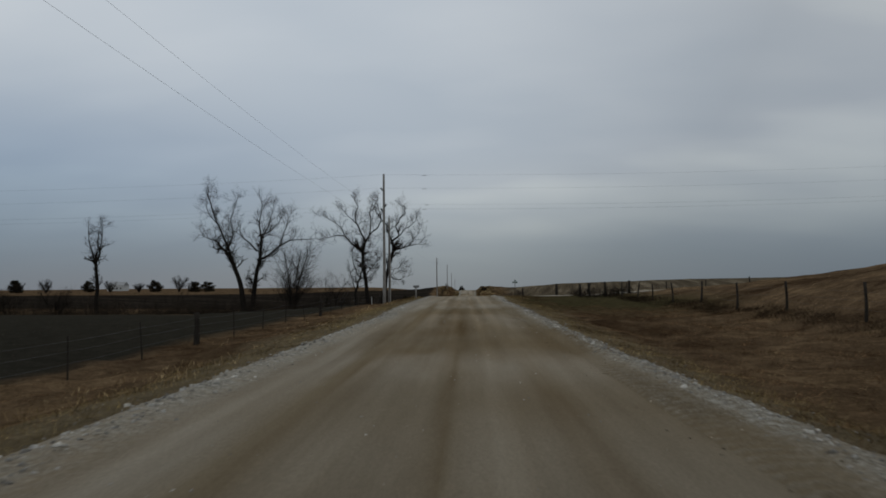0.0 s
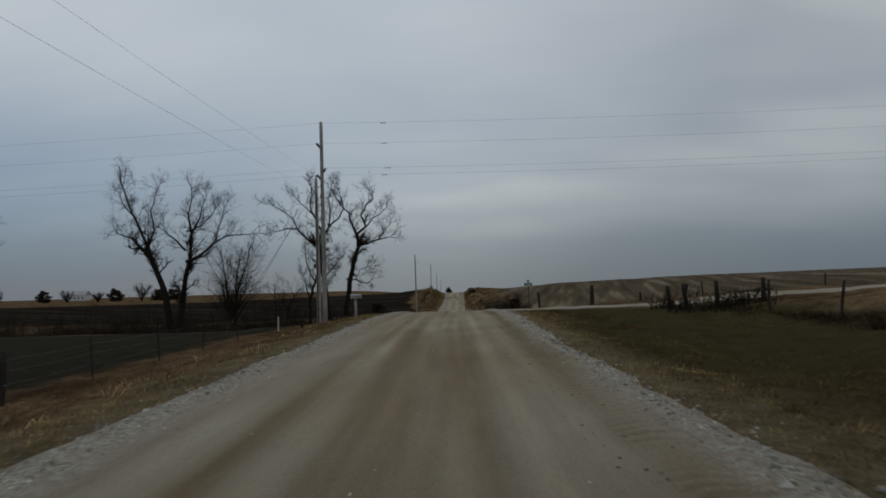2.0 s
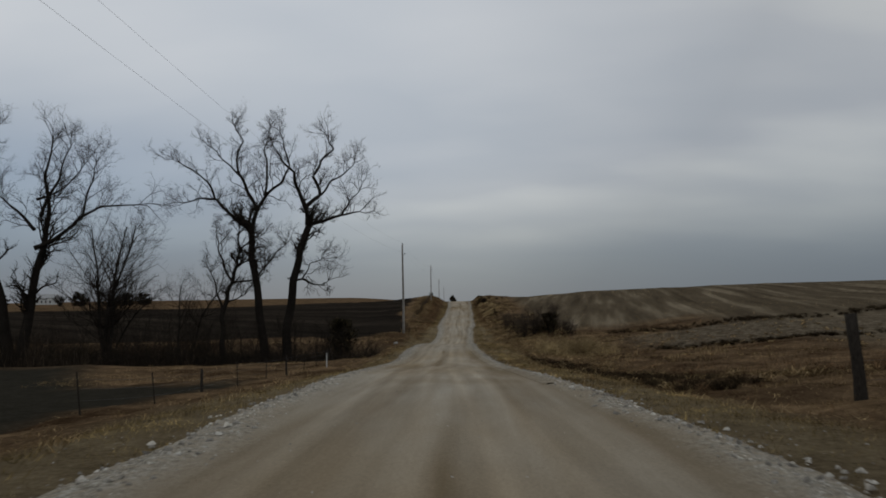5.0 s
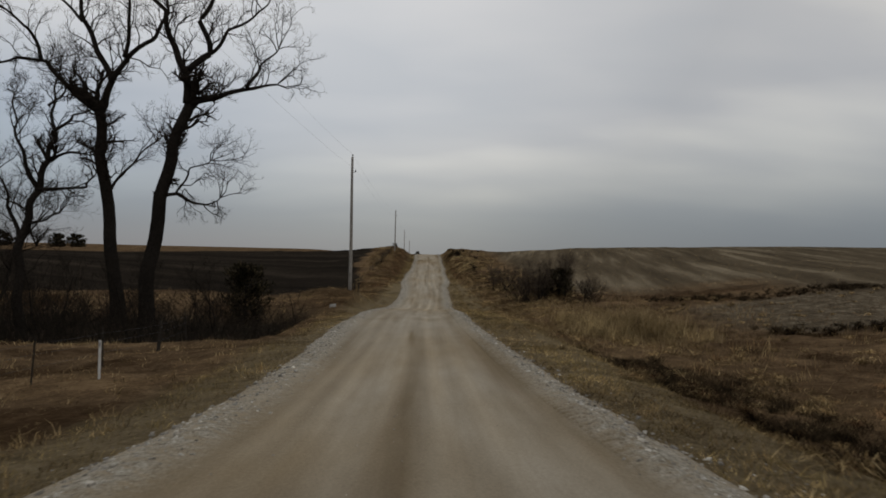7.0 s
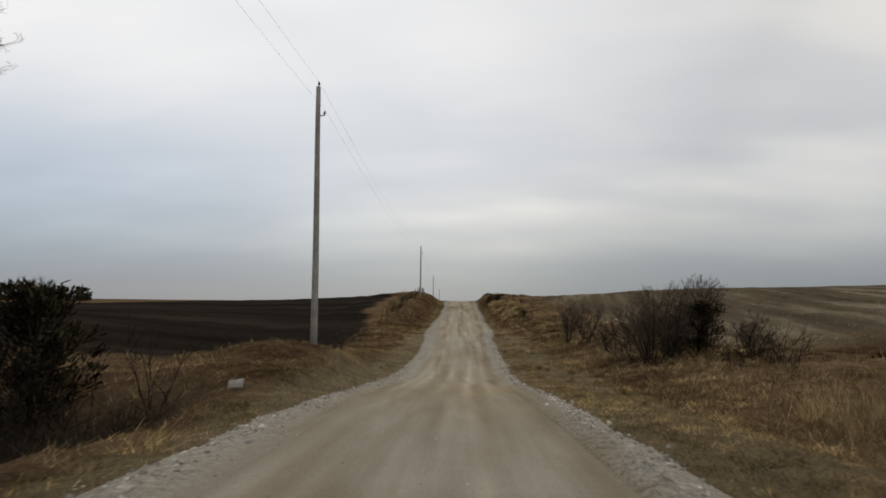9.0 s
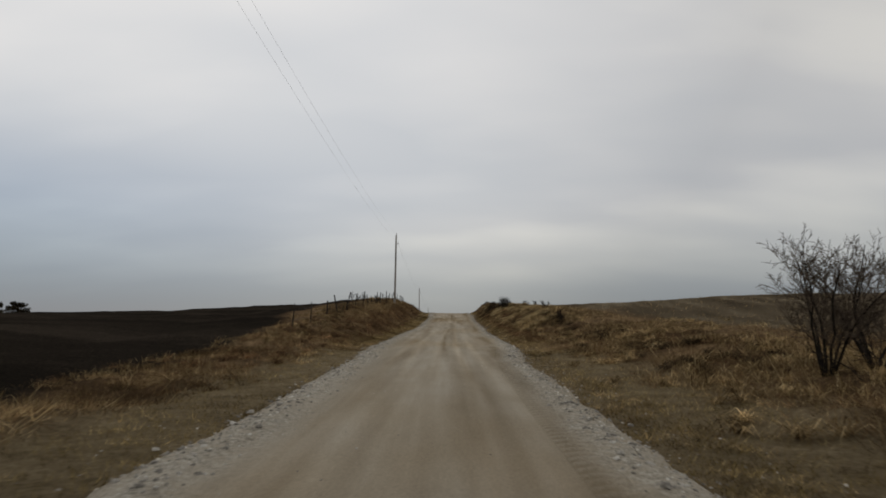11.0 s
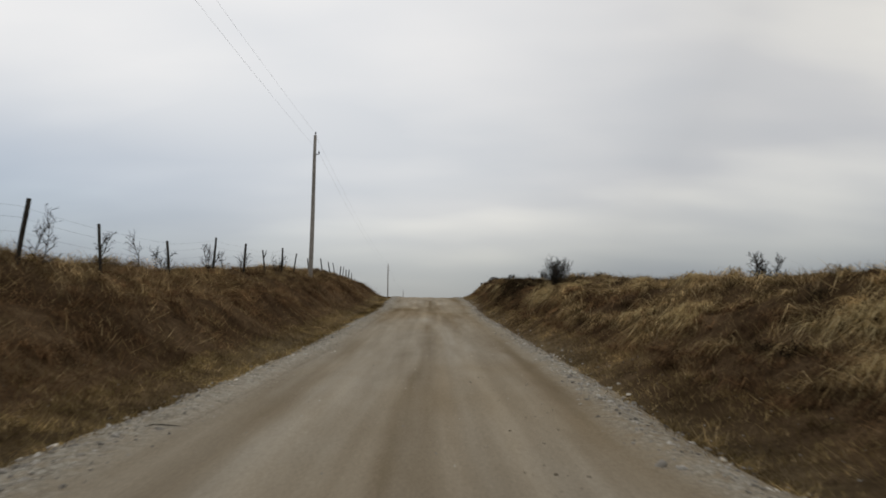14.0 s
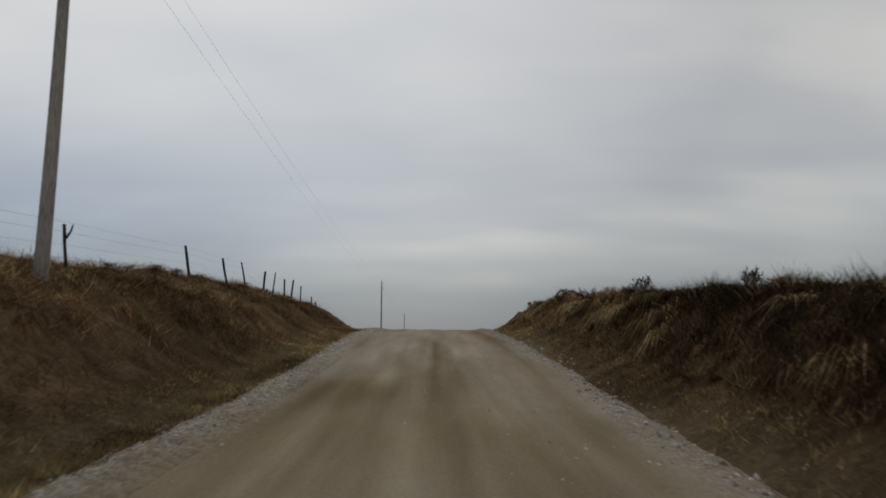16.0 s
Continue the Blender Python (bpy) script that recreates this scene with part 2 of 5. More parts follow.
# heights over the road at each station, by distance from its middle
NEAR = {
    -12.0: [-1, -1, -1, -1, -0.9, -0.9, -0.9, -0.9, -0.9, -0.9, 0.9, 0.3, -0.6, 0.2, 1.1, 1.75, 2, 2.3, 1.5, 0.8, 0.2, 0, 0],
    -8.0: [-0.85, -0.85, -0.85, -0.8, -0.7, -0.75, -0.8, -0.6, -0.6, -0.6, 1.5, 0.7, -0.35, 0.5, 1.5, 1.95, 2.05, 2.35, 1.85, 1.2, 0.3, 0, 0],
    -6.0: [-0.5, -0.5, -0.5, -0.45, -0.4, -0.4, -0.45, -0.4, -0.4, -0.4, 1.3, 0.5, -0.25, 0.3, 0.9, 1.1, 1.25, 1.5, 1.25, 0.8, 0.1, 0, 0],
    -4.4: [-0.2, -0.2, -0.2, -0.15, -0.1, -0.1, -0.15, -0.2, -0.2, -0.2, 0.1, 0, -0.1, -0.05, 0.05, 0.15, 0.2, 0.25, 0.15, 0.1, 0, 0, 0],
    -3.5: [-0.08] * 23,
    3.5: [-0.08] * 4 + [-0.04] * 2 + [-0.08] * 17,
    4.4: [-0.2, -0.2, -0.2, -0.1, -0.04, -0.04, -0.15, -0.2, -0.2, -0.2, -0.1, -0.1, -0.05, 0, 0.1, 0.3, 0.35, 0.35, 0.2, 0.1, 0, 0, 0],
    6.0: [-0.5, -0.5, -0.5, -0.2, -0.04, -0.04, -0.4, -0.8, -0.8, -0.8, 0, 0.1, 0.1, 0.2, 0.3, 0.85, 1.4, 1.65, 1.35, 0.9, 0.1, 0, 0],
    8.0: [-0.6, -0.6, -0.6, -0.25, -0.06, -0.02, -0.3, -1.1, -1.2, -1.1, 0.4, 0.5, 0.5, 0.6, 1.1, 1.65, 1.8, 1.6, 1.4, 1.0, 0.2, 0, 0],
    12.0: [-0.3, -0.3, -0.5, -0.3, -0.06, 0.1, 0, -1.2, -1.2, -1, 0.6, 0.7, 0.7, 0.9, 1.3, 1.75, 1.85, 1.6, 1.4, 1, 0.3, 0, 0],
}
# heights over the datum further off
FAR = {
    -2500.0: [4] * 13 + [5, 5] + [6] * 6 + [4, 0],
    -300.0: [0] * 9 + [0.3, 0.4, 0.5, 0.6, 0.8, 1.0, 1.2, 1.6, 2, 2.4, 2.8, 3.4, 9.5, 6],
    -90.0: [-1.2, -1.3, -1.4, -1.5, -1.6, -1.7, -1.8, -1.8, -1.7, -1.6, -1.2, -1.2, -1.2, -0.8, -0.4, 0, 0.6, 1.1, 1.6, 2.3, 3.2, 9, 4],
    -40.0: [-1, -1, -1, -1, -1, -1.2, -1.5, -1.8, -1.9, -2, -1.6, -2.0, -2.4, -1.6, -0.7, 0, 1.2, 2.2, 2.8, 3.4, 3.8, 6, 2],
    -20.0: [-0.9, -0.8, -0.6, -0.3, 0, -0.2, -0.8, -1.8, -2, -2.1, -1.2, -1.9, -2.6, -1.8, -0.3, 0.7, 2.4, 3.4, 3.6, 3.5, 2.5, 1, 0],
    20.0: [1.6, 1.9, 2.3, 1.9, 1.7, 1.8, 1.4, -1.6, -1.9, -2.1, -1.6, -1.5, -1, 0.05, 0.95, 1.85, 3.45, 3.85, 4.15, 4, 2.5, 1, 0],
    40.0: [5.2, 5.8, 6.2, 4.0, 2.4, 2.3, 2, -0.6, -0.9, -1, -0.1, 0.3, 1, 1.7, 2.5, 3.2, 4.7, 5.3, 5.5, 5.3, 3.4, 1, 0],
    90.0: [6, 6.5, 6.5, 5, 4, 4, 4, 3.4, 3.2, 3.2, 3.8, 3.9, 4.2, 4.5, 5, 5.4, 6.1, 6.5, 6.7, 6.3, 4.4, 2, 0],
    300.0: [6, 6, 6, 6.5, 7, 7.5, 8, 9, 9.2, 9.2, 9.3, 9.2, 9.3, 9.1, 8.9, 9.1, 9.3, 9.3, 9.3, 9.1, 7.4, 4, 0],
    2500.0: [6] * 10 + [7] * 11 + [4, 0],
}
NODES = sorted([*NEAR, *FAR])


def lumps(x, y, size, seed):
    """Cheap smooth unevenness, about -1 to 1."""
    out = 0.0
    for k, amp in ((1.0, 0.75), (2.1, 0.4)):
        u, v = x / (1.5 * size) * k + 13.7 * seed, y / (1.5 * size) * k + 7.3 * seed
        i, j = np.floor(u), np.floor(v)
        f, g = u - i, v - j
        f, g = f * f * (3 - 2 * f), g * g * (3 - 2 * g)

        def knot(p, q):
            h = np.sin(p * 12.9898 + q * 78.233 + seed) * 43758.5453
            return 2 * (h - np.floor(h)) - 1

        out = out + amp * ((knot(i, j) * (1 - f) + knot(i + 1, j) * f) * (1 - g) + (knot(i, j + 1) * (1 - f) + knot(i + 1, j + 1) * f) * g)
    return out


def land(x, y):
    x, y = np.broadcast_arrays(np.asarray(x, float), np.asarray(y, float))
    shape, x, y = x.shape, x.ravel(), y.ravel()
    base = road_z(y)
    cols = []
    for n in NODES:
        if n in NEAR:
            cols.append(base + np.interp(y, STATION, NEAR[n]))
        else:
            cols.append(np.interp(y, STATION, FAR[n]))
    cols = np.array(cols)
    xn = np.array(NODES)
    i = np.clip(np.searchsorted(xn, x) - 1, 0, len(xn) - 2)
    k = (x - xn[i]) / (xn[i + 1] - xn[i])
    k = np.clip(k, 0, 1)
    k = 0.5 * k + 0.5 * k * k * (3 - 2 * k)
    j = np.arange(len(x))
    z = cols[i, j] * (1 - k) + cols[i + 1, j] * k
    # creek cut on the left
    bed = np.clip((y - 144.5 - 0.6 * np.sin(x / 3)) / 3.5, 0, 1) * np.clip((169 - y) / 5, 0, 1) * np.clip((-6.6 - x) / 2.5, 0, 1) * np.clip((x + 140) / 40, 0, 1)
    z = z * (1 - bed) + bed * np.minimum(z, -3.3)
    off = np.clip((np.abs(x) - 3.6) / 3, 0, 1)
    side = np.clip(1 - np.abs(y - 82) / 8, 0, 1) * (x > 0)
    rough = off * (1 - side)
    tuss = np.where(x > 0, 1.7, 1.0) * np.clip((y - 232) / 14, 0, 1) * np.clip((np.abs(x) - 4.6) / 1.2, 0, 1) * np.clip((13 - np.abs(x)) / 3, 0, 1)
    z = z + tuss * (0.16 * lumps(x, y, 0.75, 8) + 0.12 * np.abs(lumps(x, y, 1.7, 5)))
    z = z + rough * (0.10 * lumps(x, y, 1.1, 1) + 0.14 * lumps(x, y, 3.1, 2) + 0.12 * lumps(x, y, 0.55, 4))
    return z.reshape(shape)


def land1(x, y):
    return float(land(np.array([x]), np.array([y]))[0])


def mesh_np(name, verts, faces, mats, smooth=False, index=None):
    """A mesh from arrays of corners and equal-sided faces."""
    me = bpy.data.meshes.new(name)
    faces = np.asarray(faces)
    n, k = faces.shape
    me.vertices.add(len(verts))
    me.vertices.foreach_set("co", np.asarray(verts, dtype=np.float32).ravel())
    me.loops.add(n * k)
    me.loops.foreach_set("vertex_index", faces.astype(np.int32).ravel())
    me.polygons.add(n)
    me.polygons.foreach_set("loop_start", np.arange(0, n * k, k, dtype=np.int32))
    me.polygons.foreach_set("loop_total", np.full(n, k, dtype=np.int32))
    if index is not None:
        me.polygons.foreach_set("material_index", np.asarray(index, dtype=np.int32))
    if smooth:
        me.polygons.foreach_set("use_smooth", np.ones(n, dtype=bool))
    for m in mats:
        me.materials.append(m)
    me.update(calc_edges=True)
    return me


def sheet(name, xs, ys, height, mat):
    X, Y = np.meshgrid(xs, ys)
    V = np.stack([X, Y, height(X, Y)], -1).reshape(-1, 3)
    nx, ny = len(xs), len(ys)
    a = (np.arange(ny - 1)[:, None] * nx + np.arange(nx - 1)).ravel()
    F = np.stack([a, a + 1, a + nx + 1, a + nx], -1)
    return mesh_np(name, V, F, [mat], True), X.ravel(), Y.ravel()


def part(name, bm, mat, parent=None, label="", smooth=False):
    me = bpy.data.meshes.new(name)
    bm.to_mesh(me)
    bm.free()
    me.materials.append(mat)
    if smooth:
        for f in me.polygons:
            f.use_smooth = True
    ob = new(name, me)
    if parent is not None:
        ob.parent = parent
    if label:
        tagged(ob, label)
    return ob


def empty(name, x, y, z, rz=0.0):
    ob = new(name)
    ob.matrix_world = pose(x, y, z, 0, 0, rz)
    bpy.context.view_layer.update()
    return ob


def tubes(P, R, sides):
    """Many tubes at once: P (count, points, 3), R (count, points)."""
    c, n, _ = P.shape
    D = np.gradient(P, axis=1)
    D /= np.linalg.norm(D, axis=2, keepdims=True) + 1e-9
    steep = np.abs(D[:, :1, 2:]) > 0.9
    ref = np.where(steep, np.array([0.31, 0.95, 0.05]), np.array([0.05, 0.1, 1.0]))
    A = np.cross(D, np.broadcast_to(ref, D.shape))
    A /= np.linalg.norm(A, axis=2, keepdims=True) + 1e-9
    B = np.cross(D, A)
    ang = np.arange(sides) * 2 * np.pi / sides
    V = P[:, :, None] + R[:, :, None, None] * (np.cos(ang)[:, None] * A[:, :, None] + np.sin(ang)[:, None] * B[:, :, None])
    F = []
    for k in range(n - 1):
        for s in range(sides):
            a, b = k * sides + s, k * sides + (s + 1) % sides
            F += [(a, b, b + sides), (a, b + sides, a + sides)]
    for s in range(1, sides - 1 if sides > 3 else 0):
        F.append(((n - 1) * sides, (n - 1) * sides + s, (n - 1) * sides + s + 1))
        F.append((0, s + 1, s))
    F = np.array(F)
    return V.reshape(-1, 3), (F[None] + (np.arange(c) * n * sides)[:, None, None]).reshape(-1, 3)


class Heap:
    """Collects pieces into one mesh."""

    def __init__(self):
        self.lines = {}

    def tube(self, points, radii, sides=6):
        self.lines.setdefault((len(points), sides), []).append((points, radii))

    def mesh(self, name, mat, smooth=False):
        v, f, n = [], [], 0
        for (_, sides), some in self.lines.items():
            V, F = tubes(np.array([p for p, _ in some], float), np.array([r for _, r in some], float), sides)
            v.append(V)
            f.append(F + n)
            n += len(V)
        return mesh_np(name, np.concatenate(v), np.concatenate(f), [mat], smooth)

    def thing(self, name, mat, parent=None, label="", smooth=False):
        ob = new(name, self.mesh(name, mat, smooth))
        if parent is not None:
            ob.parent = parent
        if label:
            tagged(ob, label)
        return ob


# ---- ground cover: which soil or growth lies where
def cover(x, y):
    """Shares of ploughed soil, pale stubble, green turf and bare dark creek bed; the rest is dry grass."""
    right_fence = 9.0
    rim = np.interp(y, [174, 200, 215, 224, 231, 240], [-8.2, -8.0, -7.8, -9.2, -10.2, -11.5]) + 0.4 * np.sin(y / 2.3)
    soil = np.clip((rim - x) / 0.8, 0, 1) * np.clip((y - 173.5 + 0.1 * (x + 9)) / 5, 0, 1)
    stub = np.clip((x - right_fence - 4.0) / 3, 0, 1) * np.clip((y - 187) / 12, 0, 1)
    stub = np.maximum(stub, np.clip((x - 30) / 8, 0, 1))
    turf = np.clip((x - 4) / 1, 0, 1) * np.clip((17 - x) / 3, 0, 1) * np.clip((y - 38) / 12, 0, 1) * np.clip((78.5 - y) / 1.5, 0, 1)
    verge = np.clip((np.where(y > 215, 4.2, 6.2) + 0.3 * np.sin(y / 3.1) - np.abs(x)) / 1.1, 0, 1)
    creek = np.clip((-7.0 - x) / 2, 0, 1) * np.clip((y - 144.5) / 2, 0, 1) * np.clip((168 - y) / 3, 0, 1)
    fallow = np.clip((-9.8 - x) / 1.5, 0, 1) * np.clip((np.interp(x, [-30, -20], [147, 127]) - y) / 6, 0, 1)
    soil = soil * np.clip((345 - y) / 15, 0, 1)
    wet = np.clip((x - 17) / 5, 0, 1) * np.clip((60 - x) / 15, 0, 1) * np.clip((y - 158 - 2 * np.sin(x / 5)) / 3, 0, 1) * np.clip((178 + 2 * np.sin(x / 4) - y) / 3, 0, 1)
    return soil, stub, turf, creek, verge, fallow, wet


def ground_material():
    m, nt, p = material("field_ground", 0.95)
    L = nt.links.new

    def attr(name):
        a = nt.nodes.new("ShaderNodeAttribute")
        a.attribute_name = name
        return a.outputs["Fac"]

    fine, mid, big = noise_node(nt, 9, 7, 0.82), noise_node(nt, 1.2, 6, 0.72), noise_node(nt, 0.2, 4)
    g = ramp_node(nt, [(0.34, (0.035, 0.023, 0.014)), (0.5, (0.13, 0.088, 0.053)), (0.68, (0.27, 0.19, 0.115))])
    L(mixed(nt, 0.5, fine.outputs["Fac"], mid.outputs["Fac"]), g.inputs[0])
    gb = ramp_node(nt, [(0.36, (0.5, 0.46, 0.43)), (0.5, (0.92, 0.9, 0.87)), (0.64, (1.3, 1.27, 1.18))])
    L(big.outputs["Fac"], gb.inputs[0])
    col = mixed(nt, 1.0, g.outputs[0], gb.outputs[0], "MULTIPLY")
    s = ramp_node(nt, [(0.36, (0.009, 0.008, 0.007)), (0.5, (0.022, 0.018, 0.014)), (0.62, (0.055, 0.044, 0.034))])
    rows = noise_node(nt, 0.35, 4, 0.6)
    turn = nt.nodes.new("ShaderNodeMapping")
    turn.inputs["Rotation"].default_value = (0, 0, radians(38))
    squash = nt.nodes.new("ShaderNodeMapping")
    squash.inputs["Scale"].default_value = (0.03, 0.55, 1.0)
    wc = nt.nodes.new("ShaderNodeTexCoord")
    L(wc.outputs["Object"], turn.inputs[0]); L(turn.outputs[0], squash.inputs[0]); L(squash.outputs[0], rows.inputs["Vector"])
    L(mixed(nt, 0.35, fine.outputs["Fac"], rows.outputs["Fac"]), s.inputs[0])
    # windrows of pale chaff along the harvest passes, a little askew to the road
    st = ramp_node(nt, [(0.34, (0.06, 0.047, 0.032)), (0.5, (0.105, 0.083, 0.056)), (0.6, (0.175, 0.142, 0.098)), (0.7, (0.27, 0.223, 0.158))])
    passes = noise_node(nt, 0.35, 3, 0.55)
    turn2, squash2 = nt.nodes.new("ShaderNodeMapping"), nt.nodes.new("ShaderNodeMapping")
    turn2.inputs["Rotation"].default_value = (0, 0, radians(10))
    squash2.inputs["Scale"].default_value = (1.0, 0.01, 1.0)
    L(wc.outputs["Object"], turn2.inputs[0]); L(turn2.outputs[0], squash2.inputs[0]); L(squash2.outputs[0], passes.inputs["Vector"])
    L(mixed(nt, 0.22, passes.outputs["Fac"], fine.outputs["Fac"]), st.inputs[0])
    t = ramp_node(nt, [(0.3, (0.036, 0.031, 0.015)), (0.7, (0.092, 0.076, 0.038))])
    L(mixed(nt, 0.5, fine.outputs["Fac"], mid.outputs["Fac"]), t.inputs[0])
    c = ramp_node(nt, [(0.3, (0.018, 0.016, 0.012)), (0.7, (0.052, 0.043, 0.033))])
    L(mid.outputs["Fac"], c.inputs[0])
    fa = ramp_node(nt, [(0.3, (0.019, 0.017, 0.013)), (0.5, (0.034, 0.031, 0.024)), (0.7, (0.058, 0.053, 0.041))])
    L(mixed(nt, 0.6, mid.outputs["Fac"], fine.outputs["Fac"]), fa.inputs[0])
    v = ramp_node(nt, [(0.34, (0.075, 0.057, 0.034)), (0.5, (0.18, 0.14, 0.085)), (0.68, (0.33, 0.265, 0.17))])
    L(mixed(nt, 0.62, mid.outputs["Fac"], fine.outputs["Fac"]), v.inputs[0])
    wet = ramp_node(nt, [(0.38, (0.04, 0.03, 0.02)), (0.5, (0.115, 0.092, 0.064)), (0.62, (0.25, 0.208, 0.15))])
    L(mixed(nt, 0.5, mid.outputs["Fac"], fine.outputs["Fac"]), wet.inputs[0])
    for name, r in (("verge", v), ("fallow", fa), ("stub", st), ("wet", wet), ("soil", s), ("turf", t), ("creek", c)):
        col = mixed(nt, attr(name), col, r.outputs[0])
    L(col, p.inputs["Base Color"])
    bump(nt, p, mixed(nt, 0.5, fine.outputs["Fac"], mid.outputs["Fac"]), 1.0, 0.16)
    return m


def axis_steps(lo, hi, dense_lo, dense_hi, step, grow):
    out = list(np.arange(dense_lo, dense_hi + 1e-6, step))
    s, v = step, dense_hi
    while v < hi:
        s *= grow
        v = min(hi, v + s)
        out.append(v)
    s, v = step, dense_lo
    while v > lo:
        s *= grow
        v = max(lo, v - s)
        out.insert(0, v)
    return np.array(out)


GX = axis_steps(-2500, 2500, -12, 12, 0.45, 1.1)
GY = axis_steps(-60, 2500, -8, 316, 0.65, 1.09)
me, gx, gy = sheet("ground", GX, GY, lambda x, y: land(x, y) - 0.06 * (np.abs(x) < 3.3), ground_material())
for nm, w in zip(("soil", "stub", "turf", "creek", "verge", "fallow", "wet"), cover(gx, gy)):
    me.attributes.new(nm, "FLOAT", "POINT").data.foreach_set("value", w.astype(np.float32))
tagged(new("ground", me), "dry winter grassland and bare farm fields rolling to the horizon", "ground", kind="structure")

# ---- gravel road with ruts and loose windrows


def road_material():
    m, nt, p = material("gravel_road", 0.93)
    L = nt.links.new
    fine, mid = noise_node(nt, 28, 6, 0.75), noise_node(nt, 1.6, 5, 0.6, (1, 0.25, 1))
    streak = noise_node(nt, 1.7, 4, 0.55, (1.0, 0.02, 1.0))
    patch = noise_node(nt, 0.16, 4, 0.55, (1.0, 0.35, 1.0))
    c = ramp_node(nt, [(0.25, (0.25, 0.212, 0.162)), (0.5, (0.35, 0.308, 0.246)), (0.75, (0.455, 0.412, 0.345))])
    L(mixed(nt, 0.72, mid.outputs["Fac"], streak.outputs["Fac"]), c.inputs[0])
    f = ramp_node(nt, [(0.3, (0.78, 0.78, 0.78)), (0.7, (1.18, 1.18, 1.17))])
    L(fine.outputs["Fac"], f.inputs[0])
    col = mixed(nt, 1.0, c.outputs[0], f.outputs[0], "MULTIPLY")
    b = ramp_node(nt, [(0.42, (1.0, 1.0, 1.0)), (0.7, (0.86, 0.78, 0.66))])
    L(patch.outputs["Fac"], b.inputs[0])
    col = mixed(nt, 1.0, col, b.outputs[0], "MULTIPLY")
    damp = noise_node(nt, 0.9, 3, 0.5, (1.0, 0.035, 1.0))
    d = ramp_node(nt, [(0.5, (1.0, 1.0, 1.0)), (0.68, (0.7, 0.65, 0.58))])
    L(damp.outputs["Fac"], d.inputs[0])
    col = mixed(nt, 0.8, col, d.outputs[0], "MULTIPLY")
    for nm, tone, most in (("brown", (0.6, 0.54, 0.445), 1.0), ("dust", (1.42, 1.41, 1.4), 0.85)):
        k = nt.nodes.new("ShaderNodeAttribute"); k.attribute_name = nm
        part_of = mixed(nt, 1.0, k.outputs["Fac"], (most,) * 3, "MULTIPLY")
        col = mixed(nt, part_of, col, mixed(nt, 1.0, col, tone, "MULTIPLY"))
    a = nt.nodes.new("ShaderNodeAttribute"); a.attribute_name = "loose"
    g = ramp_node(nt, [(0.38, (0.085, 0.074, 0.058)), (0.48, (0.26, 0.238, 0.196)), (0.56, (0.46, 0.432, 0.372)), (0.66, (0.6, 0.57, 0.5))])
    crumbs = noise_node(nt, 9, 5, 0.8)
    L(mixed(nt, 0.5, fine.outputs["Fac"], crumbs.outputs["Fac"]), g.inputs[0])
    broken = ramp_node(nt, [(0.38, (0.12, 0.12, 0.12)), (0.54, (1, 1, 1))])
    clods = noise_node(nt, 5.5, 5, 0.7)
    L(clods.outputs["Fac"], broken.inputs[0])
    share = mixed(nt, 1.0, a.outputs["Fac"], broken.outputs[0], "MULTIPLY")
    col = mixed(nt, share, col, g.outputs[0])
    L(col, p.inputs["Base Color"])
    bump(nt, p, mixed(nt, 0.6, clods.outputs["Fac"], fine.outputs["Fac"]), 0.9, 0.045)
    return m


MAT_ROAD = road_material()


EDGE_Y = [0, 20, 32, 60, 72, 86, 100, 112, 122, 132, 145, 160, 180, 196, 208, 218, 235, 262, 290, 320]
EDGE_L = [3.45, 3.3, 3.1, 3.35, 3.1, 2.95, 3.4, 3.7, 3.8, 3.6, 3.9, 4.0, 3.4, 2.9, 2.95, 3.5, 3.4, 2.9, 2.75, 2.85]
EDGE_R = [4.15, 3.9, 3.5, 3.4, 3.5, 3.5, 3.0, 2.55, 2.45, 2.1, 1.8, 1.75, 2.0, 2.1, 2.35, 2.95, 3.1, 3.45, 3.6, 3.5]


def road_edge(x, y):
    """Half width of the gravel, by side."""
    e = np.where(x < 0, np.interp(y, EDGE_Y, EDGE_L), np.interp(y, EDGE_Y, EDGE_R))
    g = np.sign(x)
    return e + 0.08 * np.sin(y / 5.1 + g) + 0.08 * lumps(g * 40.0, y, 1.7, 3) + 0.07 * lumps(g * 70.0, y, 0.6, 5)


def road_mid(y):
    """Middle of the travelled way."""
    return 0.5 * (np.interp(y, EDGE_Y, EDGE_R) - np.interp(y, EDGE_Y, EDGE_L))


def road_height(x, y):
    r = np.abs(x)
    z = road_z(y) + 0.02 - 0.006 * r
    wob = road_mid(y) + 0.12 * np.sin(y / 23.0) + 0.06 * np.sin(y / 7.3)
    for c, d in ((-1.95, 0.022), (-0.6, 0.03), (0.75, 0.03), (1.9, 0.016)):
        z = z - d * np.exp(-(((x - c - wob) / 0.24) ** 2))
    off = r - road_edge(x, y)
    ridge = np.exp(-(((off + 0.42) / 0.24) ** 2))
    z = z + ridge * (0.04 + 0.035 * lumps(x, y, 0.5, 7) + 0.02 * np.sin(y * 7.5 - 9 * x))
    return z - 0.13 * np.clip((off + 0.2) / 0.6, 0, 1) ** 1.3 - 0.4 * np.clip((off - 0.12) / 0.25, 0, 1)


def road_loose(x, y):
    off = np.abs(x) - road_edge(x, y)
    band = 1.25 * np.exp(-(((off + 0.3) / np.where(x < 0, 0.48, 0.34)) ** 2))
    return np.clip(band * (0.72 + 0.35 * lumps(x, y, 1.3, 21) + 0.25 * lumps(x, y, 0.5, 22)), 0, 1)


